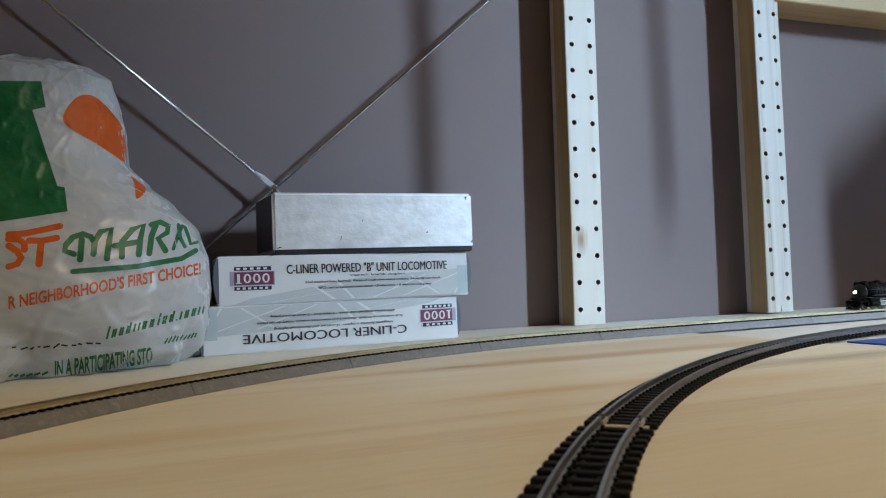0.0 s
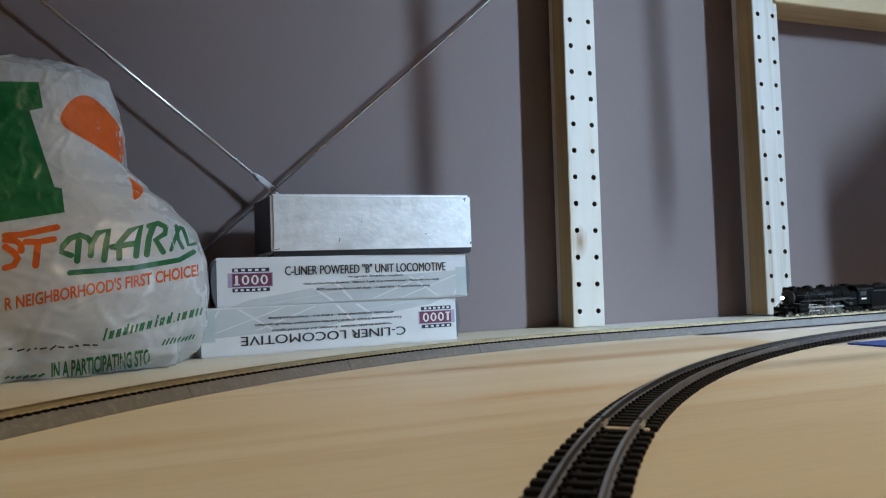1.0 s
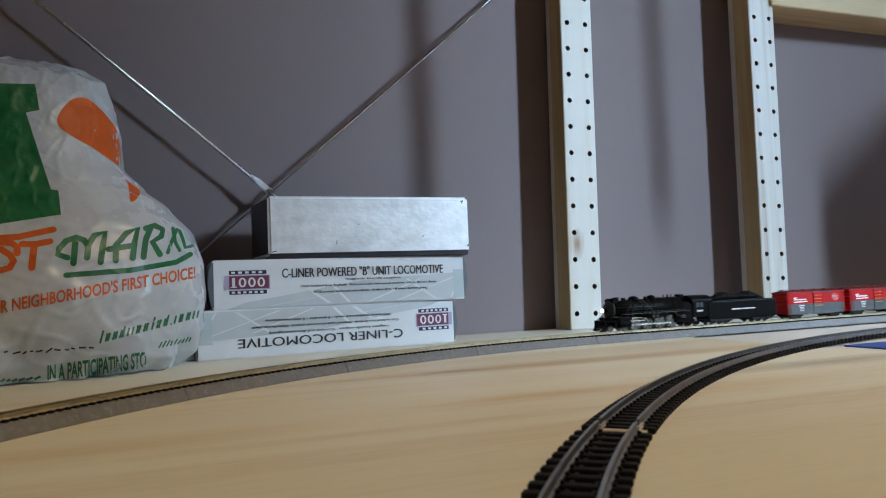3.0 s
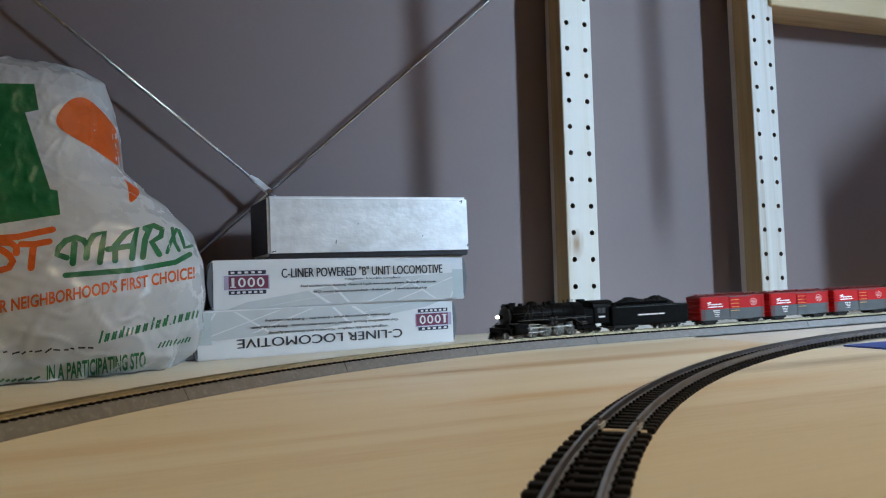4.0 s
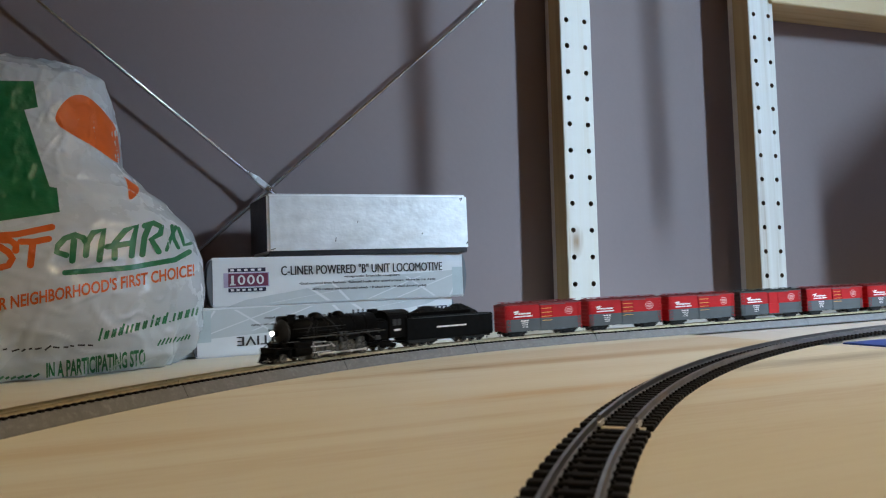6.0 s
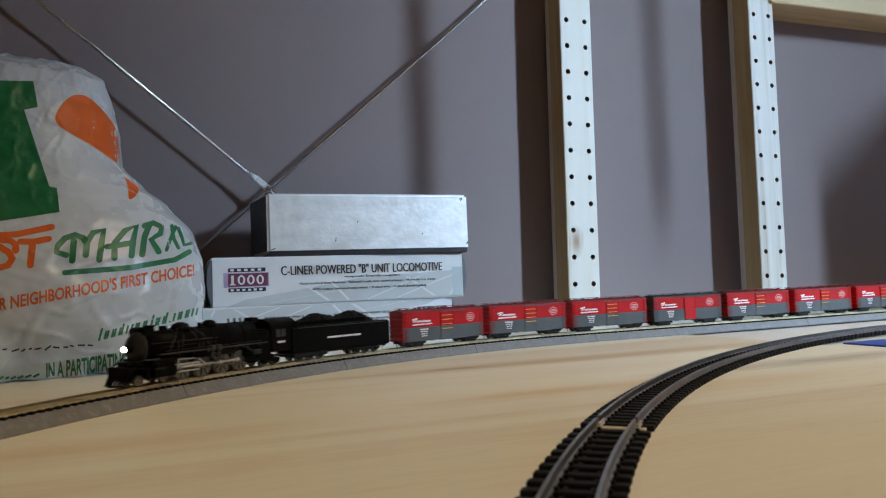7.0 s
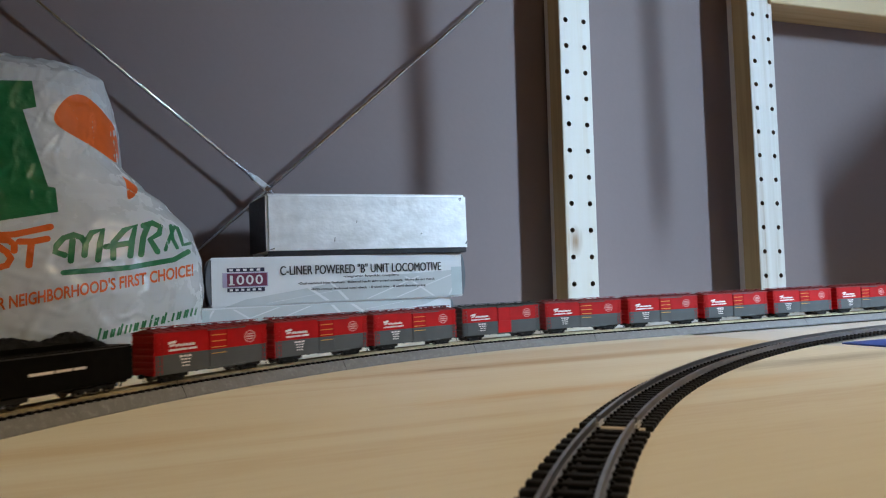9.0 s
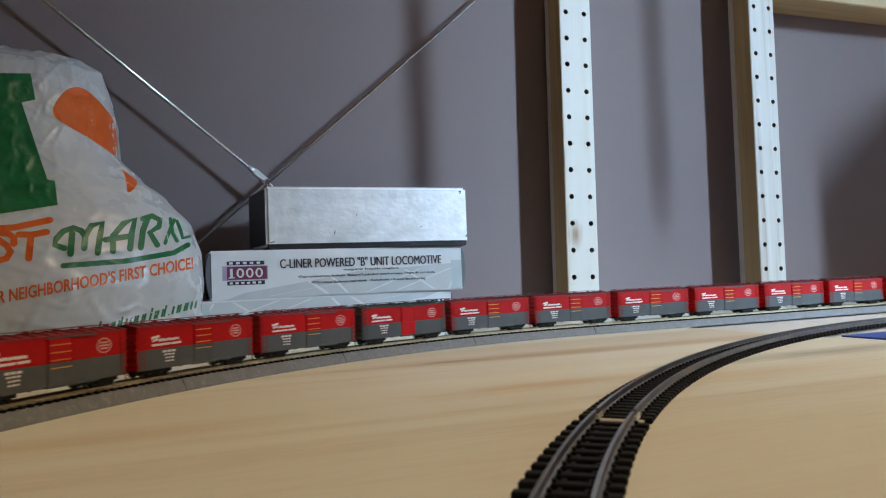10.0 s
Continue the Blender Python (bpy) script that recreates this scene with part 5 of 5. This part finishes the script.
        box(bm, -0.0008, 0.0413, s * 0.0068 - 0.00035, s * 0.0068 + 0.00035, -0.00055, 0.00055, 0.0002)
        for k in range(4):
            tube(bm, (k * 0.0135, s * 0.0068 - 0.0006, 0), (k * 0.0135, s * 0.0068 + 0.0006, 0), 0.0011, seg=10)
        part("side_rod", bm, LOCO_ROD, e, "bright side rod", Matrix.Translation((0.0375, 0, 0.0061)))
        bm = bmesh.new()
        tube(bm, (0, s * 0.0076, 0), (0.0270, s * 0.0080, 0.0005), 0.0006, seg=8)
        tube(bm, (0, s * 0.0070, 0), (0, s * 0.0082, 0), 0.0011, seg=10)
        part("main_rod", bm, LOCO_ROD, e, "bright main rod", Matrix.Translation((0.0510, 0, 0.0061)))
    return e


def tender():
    t = thing("tender", pose(0, 0, 0), "black coal tender heaped with coal behind the locomotive", "tender")
    L = 0.0860                       # x from 0 (back) to L (front)
    bm = bmesh.new()
    box(bm, 0.0, L - 0.001, -0.0095, 0.0095, 0.0052, 0.0225, 0.0009, seg=2)
    for s in (-1, 1):
        sweep(bm, [(0.022, s * 0.0078, math.pi), (L - 0.001, s * 0.0078, math.pi)], [(s * -0.0017, 0.0222), (s * -0.0012, 0.0222), (s * 0.0004, 0.0258), (s * -0.0001, 0.0258)])
    box(bm, L - 0.0075, L - 0.004, -0.0086, 0.0086, 0.0222, 0.0262, 0.0004)
    part("body", bm, LOCO_BLACK, t)
    bm = bmesh.new()
    n, k = 44, 14
    g = [[bm.verts.new((0.012 + (L - 0.014) * i / n, -0.0074 + 0.0148 * j / k,
                        0.0225 + (0.0068 + 0.0019 * math.cos((i - 9) * 0.30) + 0.0014 * noise.noise(Vector((i * 0.5, j * 0.6, 1.0)))) * math.sin(math.pi * min(1, max(0, i / n)) ** 0.8) ** 0.45 * (1 - abs(2 * j / k - 1) ** 3) + 0.0004 * noise.noise(Vector((i * 2.1, j * 2.3, 5.0))))) for j in range(k + 1)] for i in range(n + 1)]
    for a, b in zip(g, g[1:]):
        for j in range(k):
            bm.faces.new((a[j], a[j + 1], b[j + 1], b[j]))
    low = [bm.verts.new((x, y, 0.0215)) for x, y in ((0.012, -0.0074), (0.012, 0.0074), (L - 0.002, 0.0074), (L - 0.002, -0.0074))]
    bm.faces.new(low)
    part("coal_load", bm, COAL, t, "heaped black coal")
    for s in (-1, 1):
        bm = bmesh.new()
        y = s * 0.00965
        x = 0.028
        for w in (0.0065, 0.0085, 0.0120):
            box(bm, x, x + w, y - 0.0001, y + 0.0001, 0.0134, 0.0146)
            x += w + 0.0008
        part("painted_name", bm, CAR_LETTER, t, "thin white name bars")
        bm = bmesh.new()
        box(bm, 0.004, L - 0.006, s * 0.0096 - 0.0002, s * 0.0096 + 0.0002, 0.0214, 0.0220)
        part("coping", bm, LOCO_GRAPHITE, t)
    bm = bmesh.new()
    box(bm, 0.002, L + 0.002, -0.0070, 0.0070, 0.0042, 0.0054, 0.0002)
    box(bm, L - 0.030, L - 0.003, -0.0090, 0.0090, 0.0030, 0.0056, 0.0004)
    part("underframe", bm, TRUCK_BLACK, t)
    for x in (0.0205, 0.0690):
        bm = bmesh.new()
        for s in (-1, 1):
            box(bm, -0.0120, 0.0120, s * 0.0070 - 0.0007, s * 0.0070 + 0.0007, 0.0026, 0.0042, 0.0003)
            for q in (-0.0085, 0.0, 0.0085):
                box(bm, q - 0.0016, q + 0.0016, s * 0.0070 - 0.001, s * 0.0070 + 0.001, 0.0016, 0.0046, 0.0003)
        box(bm, -0.002, 0.002, -0.007, 0.007, 0.0030, 0.0045)
        truck = part("truck", bm, TRUCK_BLACK, t, "", Matrix.Translation((x, 0, 0)))
        for q in (-0.0085, 0.0, 0.0085):
            wheelset(truck, q, 0.0027, 0.0026, 0.009, WHEEL_METAL)
    coupler(t, 0.0, -1)
    return t


engine = locomotive()
coal_tender = tender()
red_car = boxcar("red", "red and grey model boxcar with white lettering strokes")
slate_car = boxcar("slate", "red and grey model boxcar with slate roof and ends")
CARS = []
for i in range(11):
    if i == 0:
        CARS.append(red_car)
    elif i == 3:
        CARS.append(slate_car)
    else:
        CARS.append(copy_thing(red_car, pose(0, 0, 0)))


# ---------------------------------------------------------------- what moves
FRONT = [(0.0, 0.3150), (1.0, 0.2150), (2.5, 0.0590), (4.5, -0.1545), (5.5, -0.2580), (7.5, -0.4620), (9.0, -0.6095), (10.0, -0.7060)]


def front_at(t):
    """Where the pilot's tip stands along the track, by a smooth curve through the known places."""
    k = FRONT
    i = max(0, min(len(k) - 2, sum(1 for a, _ in k if a <= t) - 1))
    slope = lambda j: (k[min(j + 1, len(k) - 1)][1] - k[max(j - 1, 0)][1]) / (k[min(j + 1, len(k) - 1)][0] - k[max(j - 1, 0)][0])
    (t0, s0), (t1, s1) = k[i], k[i + 1]
    h = t1 - t0
    u = (t - t0) / h
    return (2 * u ** 3 - 3 * u ** 2 + 1) * s0 + (u ** 3 - 2 * u ** 2 + u) * h * slope(i) + (3 * u ** 2 - 2 * u ** 3) * s1 + (u ** 3 - u ** 2) * h * slope(i + 1)


def ride(s_front_pivot, s_back_pivot, origin):
    """The pose of a vehicle whose two pivots follow the track; the train heads west."""
    xa, ya, _ = on_track(s_front_pivot)
    xb, yb, _ = on_track(s_back_pivot)
    a = math.atan2(ya - yb, xa - xb)
    mid = Vector(((xa + xb) / 2, (ya + yb) / 2, RAIL_TOP))
    return Matrix.Translation(mid) @ Matrix.Rotation(a, 4, "Z") @ Matrix.Translation((-origin, 0, 0))


CAR_PITCH, FIRST_CAR = 0.0857, 0.2568
STEPS = [i / 10 for i in range(101)]


def roll_rows(place, radius, hz):
    rows = []
    for i in range(int(10 * hz) + 1):
        t = i / hz
        turn = (FRONT[0][1] - front_at(t)) / radius
        rows.append((t, Matrix.Translation(place) @ Matrix.Rotation(turn, 4, "Y")))
    return rows


def motions():
    L = 0.1165
    walk(engine, [(t, ride(front_at(t) + 0.030, front_at(t) + 0.085, L - 0.0575)) for t in STEPS])
    walk(coal_tender, [(t, ride(front_at(t) + L + 0.0015 + 0.0270, front_at(t) + L + 0.0015 + 0.0675, 0.03875)) for t in STEPS])
    for i, car in enumerate(CARS):
        walk(car, [(t, ride(front_at(t) + FIRST_CAR + CAR_PITCH * i - 0.0262, front_at(t) + FIRST_CAR + CAR_PITCH * i + 0.0262, 0.0)) for t in STEPS])
    for o in engine.children:
        kind = o.name.split(".")[0]
        p = o.matrix_basis.translation.copy()
        if kind == "driver":
            walk(o, roll_rows(p, 0.0061, 15))
        elif kind in ("leading_wheel", "trailing_wheel"):
            walk(o, roll_rows(p, 0.0030, 30))
        elif kind in ("side_rod", "main_rod"):
            rows = []
            for i in range(151):
                t = i / 15
                turn = (FRONT[0][1] - front_at(t)) / 0.0061
                rows.append((t, Matrix.Translation(p + Vector((math.cos(turn) * 0.00305, 0, -math.sin(turn) * 0.00305)))))
            walk(o, rows)
    for v in (coal_tender, *CARS):
        for o in v.children_recursive:
            if o.name.split(".")[0] == "wheelset":
                walk(o, roll_rows(o.matrix_basis.translation.copy(), 0.0026, 30))


motions()
